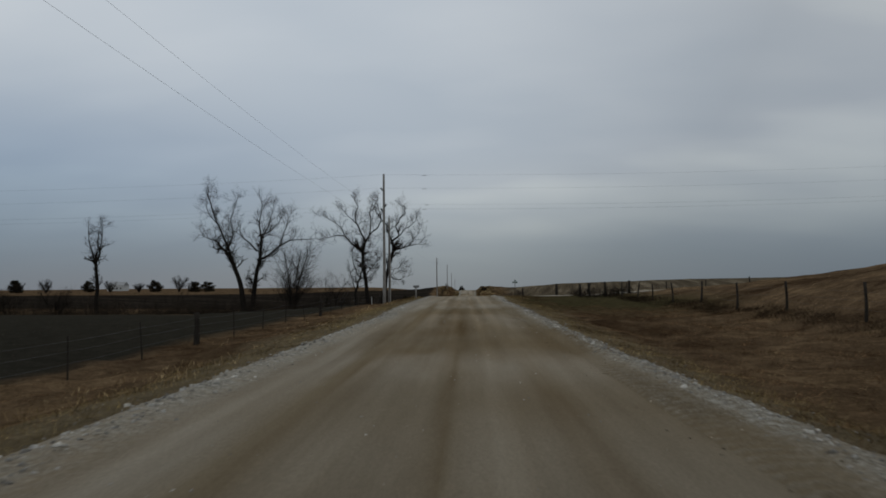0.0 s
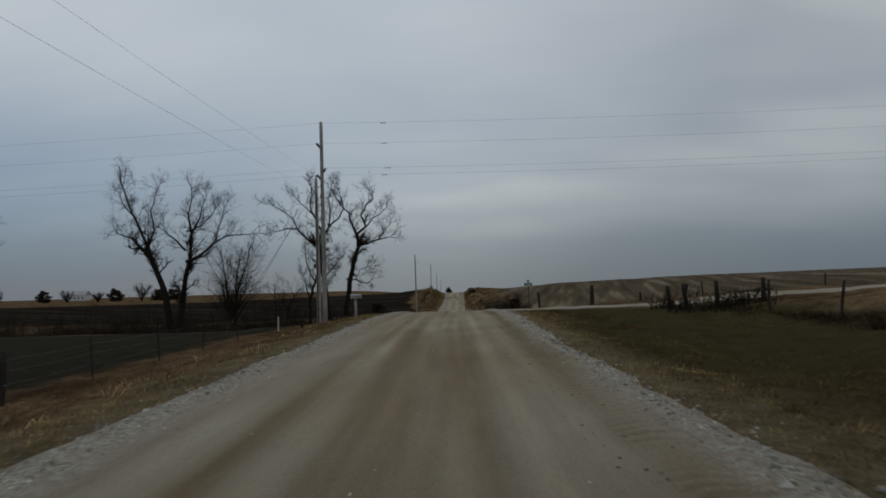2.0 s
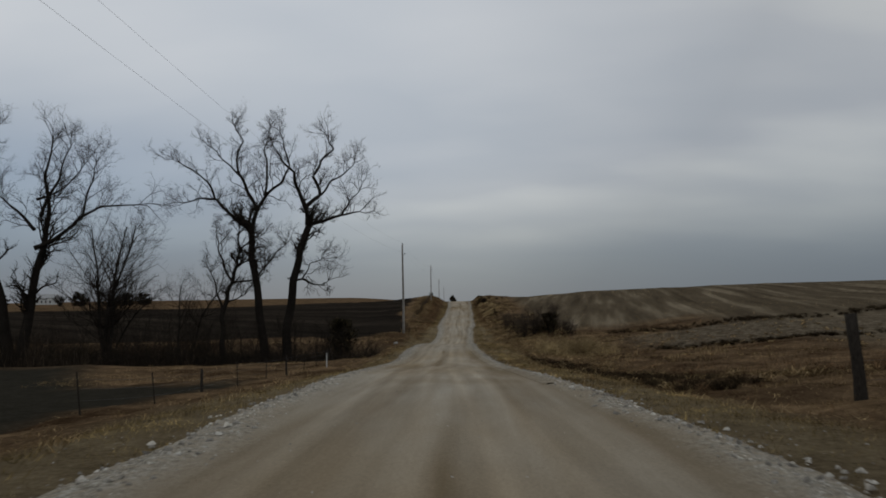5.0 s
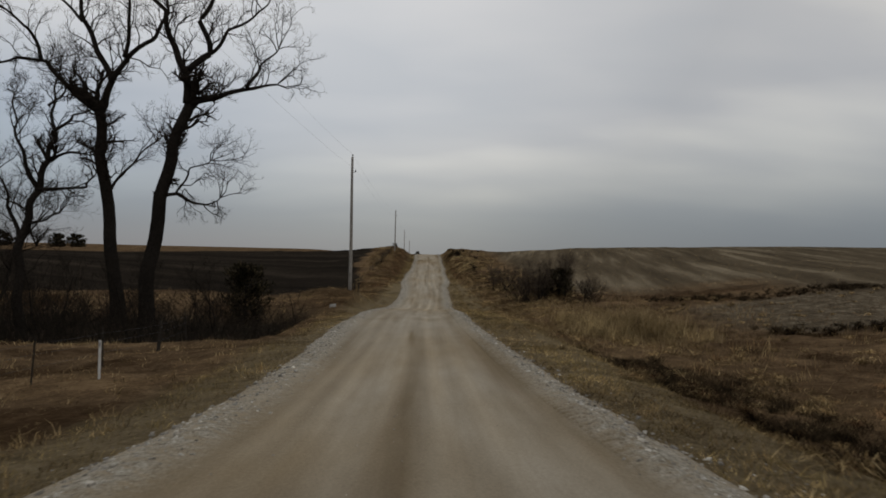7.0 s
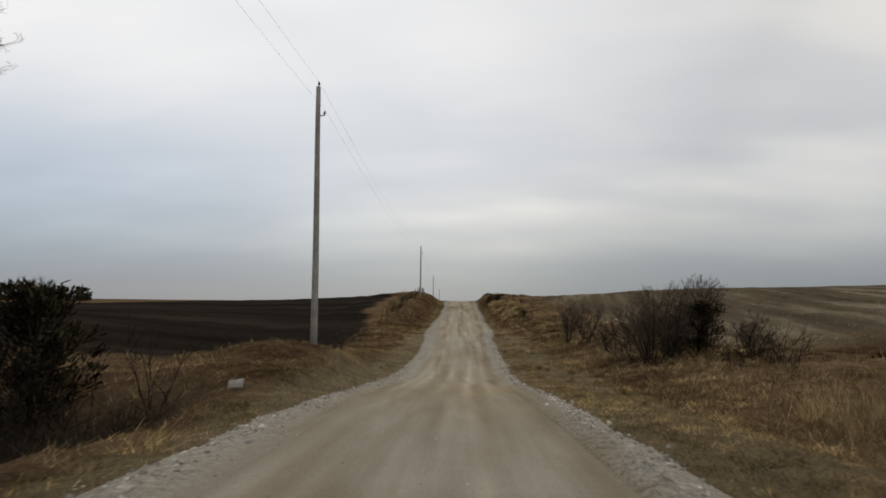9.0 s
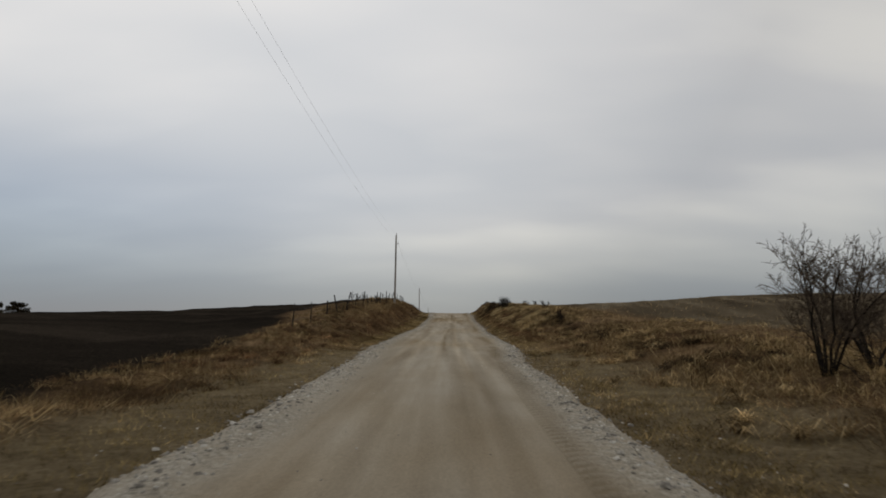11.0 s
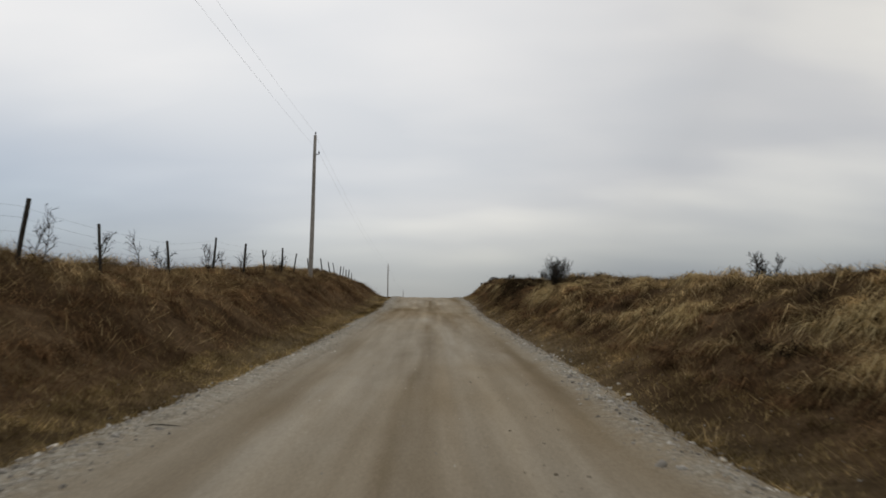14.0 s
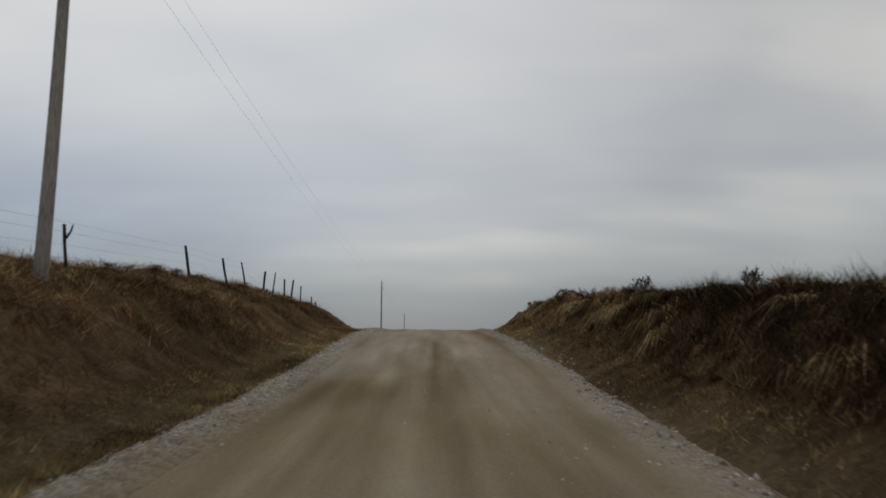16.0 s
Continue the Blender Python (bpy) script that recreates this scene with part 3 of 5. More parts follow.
def road_brown(x, y):
    """Damper, browner lanes near the start and the scraped strips beside the stones."""
    off = np.abs(x) - road_edge(x, y)
    early = np.maximum(np.clip((58 - y) / 22, 0, 1), 0.4 * np.clip((102 - y) / 26, 0, 1))
    lanes = early * np.clip((x + 2.1) / 0.5, 0, 1) * np.clip(0.65 + 0.7 * lumps(0.6 * x, y, 5.0, 14), 0, 1)
    strip = np.where(x > 0, 0.55, 0.3) * np.exp(-(((off + 0.95) / 0.26) ** 2)) * np.clip(0.75 + 0.5 * lumps(x, y, 4.0, 16), 0, 1)
    seam = early * np.exp(-(((x + 1.25 + 0.08 * np.sin(y / 6)) / 0.16) ** 2))
    w = road_mid(y) + 0.12 * np.sin(y / 23.0)
    # dark damp drips along the middle
    drip = 0.8 * np.exp(-(((x - w - 0.1 - 0.1 * lumps(0, y, 9.0, 17)) / 0.1) ** 2)) * np.clip(1.6 * lumps(0, y, 6.0, 18), 0, 1)
    blot = 0.45 * np.clip(2.2 * lumps(x, 0.5 * y, 1.6, 19) - 1.1, 0, 1)
    return np.clip(lanes + strip + seam + drip + blot, 0, 1)


def road_dust(x, y):
    """Pale dust ridges between the wheel tracks."""
    w = road_mid(y) + 0.12 * np.sin(y / 23.0) + 0.06 * np.sin(y / 7.3)
    d = 0
    for c, k in ((-0.15, 0.55), (0.62, 1.0), (1.25, 0.8), (-1.0, 0.6), (-1.5, 0.5)):
        d = d + k * np.exp(-(((x - c - w) / 0.14) ** 2)) * np.clip(0.5 + 0.7 * lumps(c, y, 7.0, 23), 0, 1)
    return np.clip(d, 0, 1)


RX = np.arange(-4.42, 4.43, 0.11)
RY = np.concatenate([np.arange(-50, -6, 1.0), np.arange(-6, 322, 0.34), np.arange(322, 700, 3.0)])
me, rx, ry = sheet("road", RX, RY, road_height, MAT_ROAD)
for nm, f in (("loose", road_loose), ("brown", road_brown), ("dust", road_dust)):
    me.attributes.new(nm, "FLOAT", "POINT").data.foreach_set("value", f(rx, ry).astype(np.float32))
tagged(new("road", me), "tan gravel country road with pale loose stone edges", "road", kind="structure")


def on_top(x, y):
    """The road's edge or the ground, whichever lies higher."""
    return np.where(np.abs(x) < 4.4, np.maximum(land(x, y), road_height(x, y)), land(x, y))


def side_height(x, y, u):
    near = np.clip((x - 3) / 3, 0, 1)
    z = land(x, y) * near + (road_z(y) - 0.04) * (1 - near)
    return z + 0.06 - 0.4 * np.clip((np.abs(u) - 0.86) / 0.14, 0, 1) ** 1.5


SX = np.concatenate([np.arange(2.6, 30, 0.35), np.arange(30, 220, 2.0)])
VY = np.linspace(-1, 1, 41)


def side_road():
    X, U = np.meshgrid(SX, VY)
    Y = 82.0 + U * (3.3 + 2.6 * np.clip((7.5 - X) / 4.5, 0, 1) ** 1.7)
    Z = side_height(X, Y, U)
    V = np.stack([X, Y, Z], -1).reshape(-1, 3)
    nx, ny = len(SX), len(VY)
    a = (np.arange(ny - 1)[:, None] * nx + np.arange(nx - 1)).ravel()
    me = mesh_np("side_road", V, np.stack([a, a + 1, a + nx + 1, a + nx], -1), [MAT_ROAD], True)
    me.attributes.new("loose", "FLOAT", "POINT").data.foreach_set("value", (0.25 + 0.6 * np.clip((np.abs(U) - 0.6) / 0.3, 0, 1)).ravel().astype(np.float32))
    tagged(new("side_road", me), "gravel side road joining the main road at a T", "road", kind="structure")


side_road()

# ---------------------------------------------------------------- poles and wires


def sag_line(a, b, drop, n=14):
    a, b = np.array(a, float), np.array(b, float)
    k = np.linspace(0, 1, n)[:, None]
    p = a + (b - a) * k
    p[:, 2] -= (4 * drop * k * (1 - k))[:, 0]
    return p


def pole_mesh(h, r0, r1, lean=(0, 0)):
    n = 9
    k = np.linspace(0, 1, n)
    pts = np.stack([lean[0] * k + 0.02 * np.sin(5 * k), lean[1] * k, k * (h + 0.6) - 0.6], -1)
    hp = Heap()
    hp.tube(pts, r0 + (r1 - r0) * k, 12)
    return hp


def insulator(parent, x, y, z, up=True):
    """A skirted pin insulator."""
    hp = Heap()
    prof = [(0.0, 0.02), (0.05, 0.02), (0.06, 0.055), (0.09, 0.06), (0.10, 0.035), (0.13, 0.05), (0.16, 0.045), (0.19, 0.025), (0.21, 0.02)]
    s = 1 if up else -1
    hp.tube([(x, y, z + s * a) for a, _ in prof], [b for _, b in prof], 8)
    return hp.thing("insulator", MAT_BLACK, parent, "dark glazed insulator", True)


def utility_pole(x, y, z, top, lean=(0, 0), extra=False):
    h = top - z
    e = empty("utility_pole", x, y, z)
    pole_mesh(h, 0.15, 0.095, lean).thing("pole", MAT_POLE, e, smooth=True)
    insulator(e, lean[0], lean[1], h + 0.02)
    if extra:
        for sx, dz in ((1, 0.55), (1, 1.75), (-1, 0.75), (-1, 0.95)):
            hp = Heap()
            hp.tube([(sx * 0.08, -0.02, h - dz), (sx * 0.3, -0.04, h - dz + 0.01)], [0.03, 0.022], 6)
            hp.thing("bracket", MAT_STEEL, e)
            insulator(e, sx * 0.32, -0.04, h - dz - 0.02)
        hp = Heap()
        hp.tube([(-0.02, -0.16, 0.1), (-0.02, -0.13, h * 0.55), (0.0, -0.11, h - 0.9)], [0.03, 0.03, 0.025], 8)
        hp.thing("conduit", MAT_POST, e, "dark conduit running up the pole")
    hp = Heap()
    hp.tube([(lean[0] * 0.9 + 0.06, 0, h - 1.25), (lean[0] * 0.9 + 0.24, 0, h - 1.22)], [0.025, 0.025], 6)
    hp.thing("bracket", MAT_STEEL, e)
    insulator(e, lean[0] * 0.9 + 0.26, 0, h - 1.24)
    hp = Heap()
    hp.tube([(0.12, 0.03, 0.2), (0.115, 0.03, 2.4)], [0.022, 0.022], 6)
    hp.thing("ground_wire_guard", MAT_POST, e)
    return tagged(e, "tall weathered grey wooden utility pole beside the road", "utility pole", "roadside utility poles")


P1 = (-7.75, 82.2, 0.7, 9.85)
P2 = (-10.02, 97.7, 0.1, 17.08)
POLES = [P1, (-6.45, 175.9, -0.55, 9.9), (-7.1, 286.0, 3.85, 12.75), (-7.8, 396.0, 2.0, 12.65), (-8.0, 506.0, 1.5, 11.8)]
P0 = (-7.7, -30.0, -1.0, 8.9)
for n, (x, y, z, top) in enumerate([P0, *POLES]):
    utility_pole(x, y, min(z, land1(x, y)), top, (0.1, 0.0) if n == 3 else (0.0, 0.0), n == 1)

WIRES = [P0, *POLES]
for a, b in zip(WIRES[:-1], WIRES[1:]):
    for off, dz in ((0.0, 0.22), (0.28, -1.0)):
        hp = Heap()
        hp.tube(sag_line((a[0] + off, a[1], a[3] + dz), (b[0] + off, b[1], b[3] + dz), 1.1, 18), [0.0038] * 18, 4)
        tagged(hp.thing("power_line", MAT_WIRE), "thin grey power line strung between roadside poles", "power line", "roadside power lines")


def transmission_pole(x, y, z, top):
    h = top - z
    e = empty("transmission_pole", x, y, z)
    pole_mesh(h, 0.21, 0.12).thing("pole", MAT_POLE, e, smooth=True)
    arms = []
    for k, (dx, zz) in enumerate(((-0.42, 15.15), (0.30, 13.07), (-0.42, 12.5))):
        hp = Heap()
        s = np.sign(dx)
        hp.tube([(s * 0.12, 0, zz - z - 0.28), (s * 0.22, -0.02, zz - z - 0.1), (dx, -0.05, zz - z + 0.12)], [0.05, 0.075, 0.06], 8)
        for q in range(5):
            c = np.array((s * (0.16 + 0.055 * q), -0.03, zz - z - 0.2 + 0.075 * q))
            hp.tube([c, c + np.array((s * 0.012, 0, 0.016))], [0.11, 0.11], 10)
        hp.thing("post_insulator", MAT_BLACK, e, "black ribbed post insulator")
        arms.append((x + dx, y - 0.05, zz + 0.1))
    hp = Heap()
    hp.tube([(0, 0, h), (0.12, 0, h - 0.25)], [0.02, 0.02], 6)
    hp.thing("cap_bracket", MAT_STEEL, e)
    hp = Heap()
    hp.tube([(0.17, -0.06, 0.1), (0.13, -0.05, h - 0.3)], [0.012, 0.012], 5)
    hp.thing("ground_wire", MAT_STEEL, e)
    tagged(e, "very tall grey wooden transmission pole with black insulators", "utility pole")
    return [(x, y, top - 0.1), *arms]


def damper(x, y, z):
    """A small weight clamped under a wire."""
    hp = Heap()
    hp.tube([(x - 0.16, y, z - 0.07), (x + 0.16, y, z - 0.07)], [0.008, 0.008], 4)
    hp.tube([(x, y, z), (x, y, z - 0.08)], [0.02, 0.02], 5)
    for s in (-1, 1):
        hp.tube([(x + s * 0.11, y, z - 0.075), (x + s * 0.21, y, z - 0.075)], [0.04, 0.045], 6)
    tagged(hp.thing("vibration_damper", MAT_BLACK), "small dark weight clamped on a power line", "wire damper", "wire dampers")


tips = transmission_pole(P2[0], P2[1], min(P2[2], land1(P2[0], P2[1])), P2[3])
for n, tip in enumerate(tips):
    for s, far in ((1, 95.0), (-1, -115.0)):
        end = (far, tip[1] + 0.5 * s, tip[2] + (2.0 if s > 0 else -1.0))
        pts = sag_line(tip, end, 1.0, 22)
        hp = Heap()
        hp.tube(pts, [0.0055] * 22, 4)
        tagged(hp.thing("transmission_wire", MAT_WIRE), "thin dark high voltage wire crossing over the road", "power line", "crossing wires")
    off = 5.2 + 0.45 * (n % 2)
    k = off / (95.0 - tip[0])
    damper(tip[0] + off, tip[1], tip[2] + 2.0 * k - 4 * 1.0 * k * (1 - k))


def guy_wire(a, b):
    hp = Heap()
    hp.tube([a, b], [0.01, 0.01], 4)
    tagged(hp.thing("guy_wire", MAT_WIRE), "taut steel guy wire anchored in the grass", "guy wire", "guy wires")


for k in (0.0, 0.35):
    gx0, gy0 = P1[0] - 5.2 - k, P1[1] - 1.5
    guy_wire((P1[0] - 0.1, P1[1], P1[3] - 0.5 - k), (gx0, gy0, land1(gx0, gy0)))
# ---------------------------------------------------------------- bare trees
RNG = np.random.default_rng(7)


def unit(v):
    return v / (math.sqrt(v[0] * v[0] + v[1] * v[1] + v[2] * v[2]) + 1e-9)


POOL = RNG.normal(size=(200003, 3))
_at = [0]


def jitter():
    _at[0] = (_at[0] + 1) % 200003
    return POOL[_at[0]]


def shoot(heap, start, way, length, radius, level, rise=0.25, curl=0.35, droop=False, kids=(5, 5, 0)):
    """A branch that bends as it grows and carries finer ones."""
    last = level >= len(kids) or kids[level] == 0
    n = 2 if last else (5 if level == 0 else 4)
    d = unit(np.array(way, float))
    pts = [np.array(start, float)]
    pull = np.array([0, 0, (-0.55 if droop else rise) * 0.35])
    for _ in range(n - 1):
        d = unit(d + (curl * 0.6) * jitter() + pull)
        pts.append(pts[-1] + d * (length / (n - 1)))
    heap.tube(pts, [radius * (1 - 0.72 * k / (n - 1)) for k in range(n)], 5 if level == 0 else (4 if level == 1 and radius > 0.012 else 3))
    if last:
        return
    m = kids[level]
    for q in range(m):
        t = 0.25 + 0.75 * (q + random.random()) / m
        i = min(int(t * (n - 1)), n - 2)
        f = t * (n - 1) - i
        along = pts[i + 1] - pts[i]
        p = pts[i] + along * f
        along = unit(along)
        g = jitter()
        side = unit(g - along * (g[0] * along[0] + g[1] * along[1] + g[2] * along[2]))
        w = along * 0.75 + side * 0.8
        w[2] += 0.15
        shoot(heap, p, w, length * (0.62 - 0.25 * t) * (0.75 + 0.45 * random.random()), max(radius * (0.6 - 0.25 * t), 0.0075), level + 1, rise, curl, droop, kids)


def limb_tree(x, y, limbs, scale, label, base_r, droop_from=None, twig=(6, 5, 2), reach=3.4, crest=None):
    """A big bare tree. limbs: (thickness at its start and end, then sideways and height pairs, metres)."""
    z = land1(x, y) - 0.25
    e = empty("bare_tree", x, y, z)
    wood, crown = Heap(), Heap()
    for n, (r0, r1, *pairs) in enumerate(limbs):
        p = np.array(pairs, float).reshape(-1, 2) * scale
        if crest:
            p[:, 1] = np.minimum(p[:, 1], crest) + 0.7 * np.maximum(p[:, 1] - crest, 0)
        # smooth the line and give it depth
        k = np.linspace(0, len(p) - 1, 4 * len(p))
        i = np.clip(k.astype(int), 0, len(p) - 2)
        f = k - i
        f = f * f * (3 - 2 * f) * 0.5 + f * 0.5
        q = p[i] * (1 - f)[:, None] + p[i + 1] * f[:, None]
        ph = n * 2.4
        dep = 0.16 * (q[:, 1]) * np.sin(0.9 * ph) * (n > 0) - 0.16 * q[0, 1] * np.sin(0.9 * ph) * (n > 0)
        wig = 0.10 * np.sin(np.arange(len(q)) * 1.1 + ph)
        P = np.stack([q[:, 0] + wig * 0.6, dep + wig, q[:, 1]], -1)
        rr = r0 + (r1 - r0) * np.linspace(0, 1, len(P)) ** 0.8
        if n == 0 or r0 >= base_r * 0.95:
            rr[:3] *= np.array([1.5, 1.2, 1.06])
        rr = rr * 1.18
        wood.tube(P, rr, 9 if r0 > 0.2 else 7)
        first = 0.55 if n == 0 else 0.12
        length = np.sum(np.linalg.norm(np.diff(P, axis=0), axis=1))
        count = int(length * (1 - first) / 0.6)
        for c in range(count):
            t = first + (1 - first) * (c + RNG.random()) / max(count, 1)
            j = min(int(t * (len(P) - 1)), len(P) - 2)
            along = unit(P[j + 1] - P[j])
            side = unit(np.cross(along, RNG.normal(size=3)))
            L = reach * (1.0 - 0.45 * t) * RNG.uniform(0.55, 1.15)
            low = P[j][2] < (droop_from or -1)
            shoot(crown, P[j], along * 0.8 + side * 0.75 + np.array([0, 0, 0.1 if low else 0.35]), L * (0.7 if low else 1), max(0.34 * rr[j], 0.04), 0,
                  0.35, 0.6, low and RNG.random() < 0.6, twig)
        # the limb's end breaks up into a fan
        for _ in range(4):
            shoot(crown, P[-1], unit(P[-1] - P[-3]) + 0.55 * RNG.normal(size=3) + np.array([0, 0, 0.3]), reach * RNG.uniform(0.5, 0.9), max(r1 * 0.8, 0.035), 0, 0.3, 0.6, False, twig)
    wood.thing("trunk", MAT_BARK, e, "dark furrowed bark", True)
    crown.thing("crown", MAT_TWIG, e, "leafless fine twigs")
    return tagged(e, label, "tree")


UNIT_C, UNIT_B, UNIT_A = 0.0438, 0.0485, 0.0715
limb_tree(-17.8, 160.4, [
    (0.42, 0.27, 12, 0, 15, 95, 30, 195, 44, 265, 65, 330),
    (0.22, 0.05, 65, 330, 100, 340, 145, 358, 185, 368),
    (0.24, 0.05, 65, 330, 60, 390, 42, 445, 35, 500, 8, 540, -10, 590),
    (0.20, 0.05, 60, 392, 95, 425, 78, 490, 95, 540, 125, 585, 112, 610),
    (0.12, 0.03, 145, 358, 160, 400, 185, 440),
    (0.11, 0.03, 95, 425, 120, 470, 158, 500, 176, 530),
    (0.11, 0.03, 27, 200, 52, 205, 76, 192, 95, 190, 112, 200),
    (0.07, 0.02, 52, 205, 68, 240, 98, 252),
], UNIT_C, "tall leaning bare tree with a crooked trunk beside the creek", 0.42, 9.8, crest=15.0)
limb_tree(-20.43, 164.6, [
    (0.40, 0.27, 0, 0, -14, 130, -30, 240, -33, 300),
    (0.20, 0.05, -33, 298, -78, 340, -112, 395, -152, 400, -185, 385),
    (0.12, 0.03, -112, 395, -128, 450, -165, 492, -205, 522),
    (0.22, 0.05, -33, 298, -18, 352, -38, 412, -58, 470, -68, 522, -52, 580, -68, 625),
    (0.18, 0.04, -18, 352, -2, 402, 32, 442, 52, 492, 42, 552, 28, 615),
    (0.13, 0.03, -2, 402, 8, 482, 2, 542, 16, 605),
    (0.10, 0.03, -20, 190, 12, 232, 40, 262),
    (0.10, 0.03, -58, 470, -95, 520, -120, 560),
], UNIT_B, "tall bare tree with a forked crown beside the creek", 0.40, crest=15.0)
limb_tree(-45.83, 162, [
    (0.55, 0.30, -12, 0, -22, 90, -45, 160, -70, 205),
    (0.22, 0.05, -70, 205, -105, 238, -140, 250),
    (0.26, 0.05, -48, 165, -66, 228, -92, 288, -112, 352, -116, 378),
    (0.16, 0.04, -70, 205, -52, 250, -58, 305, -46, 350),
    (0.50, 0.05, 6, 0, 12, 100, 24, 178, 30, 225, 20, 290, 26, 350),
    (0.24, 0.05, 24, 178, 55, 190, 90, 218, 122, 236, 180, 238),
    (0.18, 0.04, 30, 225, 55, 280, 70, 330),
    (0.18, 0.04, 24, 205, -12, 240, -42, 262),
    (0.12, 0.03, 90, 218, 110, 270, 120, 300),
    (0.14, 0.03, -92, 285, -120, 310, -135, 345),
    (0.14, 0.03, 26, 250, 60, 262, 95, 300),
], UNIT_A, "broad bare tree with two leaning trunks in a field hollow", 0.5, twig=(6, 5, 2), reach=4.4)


def bush_tree(x, y, h, stems, label, name="bare_tree", spread=0.5, r=0.12, category="tree", kids=(5, 4, 2), z=None, reach=0.36, twig=None):
    """A smaller bare tree or shrub of several stems."""
    global RNG
    RNG = np.random.default_rng(int(abs(x) * 131 + y * 17))
    e = empty(name, x, y, (land1(x, y) if z is None else z) - 0.12)
    crown = Heap()
    for s in range(stems):
        wood = Heap()
        a = 2 * np.pi * (s + RNG.random()) / stems
        d = np.array([math.cos(a) * spread, math.sin(a) * spread, 1.0])
        if stems == 1:
            d = np.array([0.08, 0.05, 1.0])
        n = 8
        p, pts = np.array([0.05 * math.cos(a), 0.05 * math.sin(a), 0.0]), []
        for k in range(n):
            pts.append(p.copy())
            d = unit(d + RNG.normal(size=3) * 0.16 + np.array([0, 0, 0.06]))
            p = p + d * h * 0.72 / (n - 1) * RNG.uniform(0.85, 1.1)
        k = np.linspace(0, 1, n)
        wood.tube(pts, r * (1 - 0.75 * k), 7)
        wood.thing("trunk" if category == "tree" else "stem", MAT_BARK, e, "", True)
        first = 0.22 if stems > 1 else 0.3
        for c in range(int(10 + h * 0.9)):
            t = first + (1 - first) * (c + RNG.random()) / (10 + h * 0.9)
            j = min(int(t * (n - 1)), n - 2)
            along = unit(pts[j + 1] - pts[j])
            side = unit(np.cross(along, RNG.normal(size=3)))
            shoot(crown, pts[j], along * 0.7 + side * 0.75 + np.array([0, 0, 0.25]), h * reach * (1.05 - 0.5 * t) * RNG.uniform(0.6, 1.1), max(r * 0.35 * (1 - 0.6 * t), 0.009), 0, 0.3, 0.4, False, kids)
    crown.thing("crown", twig or MAT_TWIG, e, "leafless twigs")
    return tagged(e, label, category)


limb_tree(-79.5, 163.0, [
    (0.42, 0.26, 0, 0, 3, 52, 0, 105),
    (0.22, 0.05, 0, 103, -12, 132, -20, 160),
    (0.22, 0.05, 0, 105, 10, 132, 15, 170),
    (0.16, 0.04, 6, 122, 1, 148, 6, 172),
], 0.119, "lone slender bare tree with a small high crown", 0.42, twig=(6, 5, 2), reach=3.4)
bush_tree(-35.5, 160.5, 22, 3, "small bare tree with spreading stems among brush", spread=0.32, r=0.22, kids=(5, 4, 2))
bush_tree(-28.97, 163.5, 14, 2, "small bare tree with two stems among brush", spread=0.3, r=0.14)
limb_tree(-22.0, 155.2, [
    (0.26, 0.13, 0, 0, -4, 90, -6, 168, 9, 241, 24, 281, 40, 332),
    (0.13, 0.03, 40, 332, 48, 383, 40, 434, 45, 485),
    (0.10, 0.03, 24, 281, 70, 284, 111, 288, 126, 314),
    (0.09, 0.03, 40, 332, 80, 350, 112, 345),
    (0.09, 0.03, 46, 378, 80, 414, 106, 424),
    (0.12, 0.03, -6, 190, -20, 255, -34, 312),
    (0.12, 0.03, 24, 281, -6, 343, -22, 394, -27, 445),
    (0.07, 0.02, 42, 430, 70, 465, 85, 485),
    (0.09, 0.03, -3, 215, 30, 225, 66, 240),
], 0.0302, "bare tree with a rounded twiggy crown under taller trees", 0.26, twig=(6, 5, 3), reach=2.6)
bush_tree(-37.91, 166.4, 13, 3, "small bare tree with spreading stems among brush", spread=0.35, r=0.13)
bush_tree(-96.94, 160.5, 9, 4, "wide bare thicket tree at the field edge", spread=0.6, r=0.12)
bush_tree(-84.34, 156.4, 9.5, 4, "dense dark bare thicket tree in a hollow", spread=0.45, r=0.14)
bush_tree(-15.29, 153.2, 6.8, 2, "thin bare sapling at the creek bank", spread=0.3, r=0.06)
bush_tree(-18.46, 151, 7.0, 3, "thin bare sapling at the creek bank", spread=0.35, r=0.06)
bush_tree(-12.12, 157, 6.6, 2, "thin bare sapling at the creek bank", spread=0.35, r=0.05)
bush_tree(-23.73, 153.2, 6.5, 3, "thin bare sapling at the creek bank", spread=0.4, r=0.05)

SHRUB = "bare_shrub"
bush_tree(7.4, 199.5, 3.6, 6, "bare grey shrub of upright stems in the ditch", SHRUB, 0.45, 0.035, "shrub", (5, 4), twig=MAT_BRIAR)
bush_tree(8.9, 200.5, 4.0, 5, "bare grey shrub of upright stems in the ditch", SHRUB, 0.4, 0.04, "shrub", (5, 4), twig=MAT_BRIAR)
bush_tree(8.62, 181.6, 4.2, 7, "thin bare shrub in tall dead weeds", SHRUB, 0.3, 0.04, "shrub", (5, 5), twig=MAT_BRIAR)
bush_tree(10.09, 183.1, 4.8, 8, "thin bare shrub in tall dead weeds", SHRUB, 0.35, 0.04, "shrub", (5, 5), twig=MAT_BRIAR)
bush_tree(13.03, 186.6, 5.6, 6, "thin bare shrub behind a dark cedar", SHRUB, 0.25, 0.04, "shrub", (5, 5), twig=MAT_BRIAR)
bush_tree(14.6, 184.2, 3.2, 7, "low bare shrub beside a dark cedar", SHRUB, 0.45, 0.03, "shrub", (5, 4), twig=MAT_BRIAR)
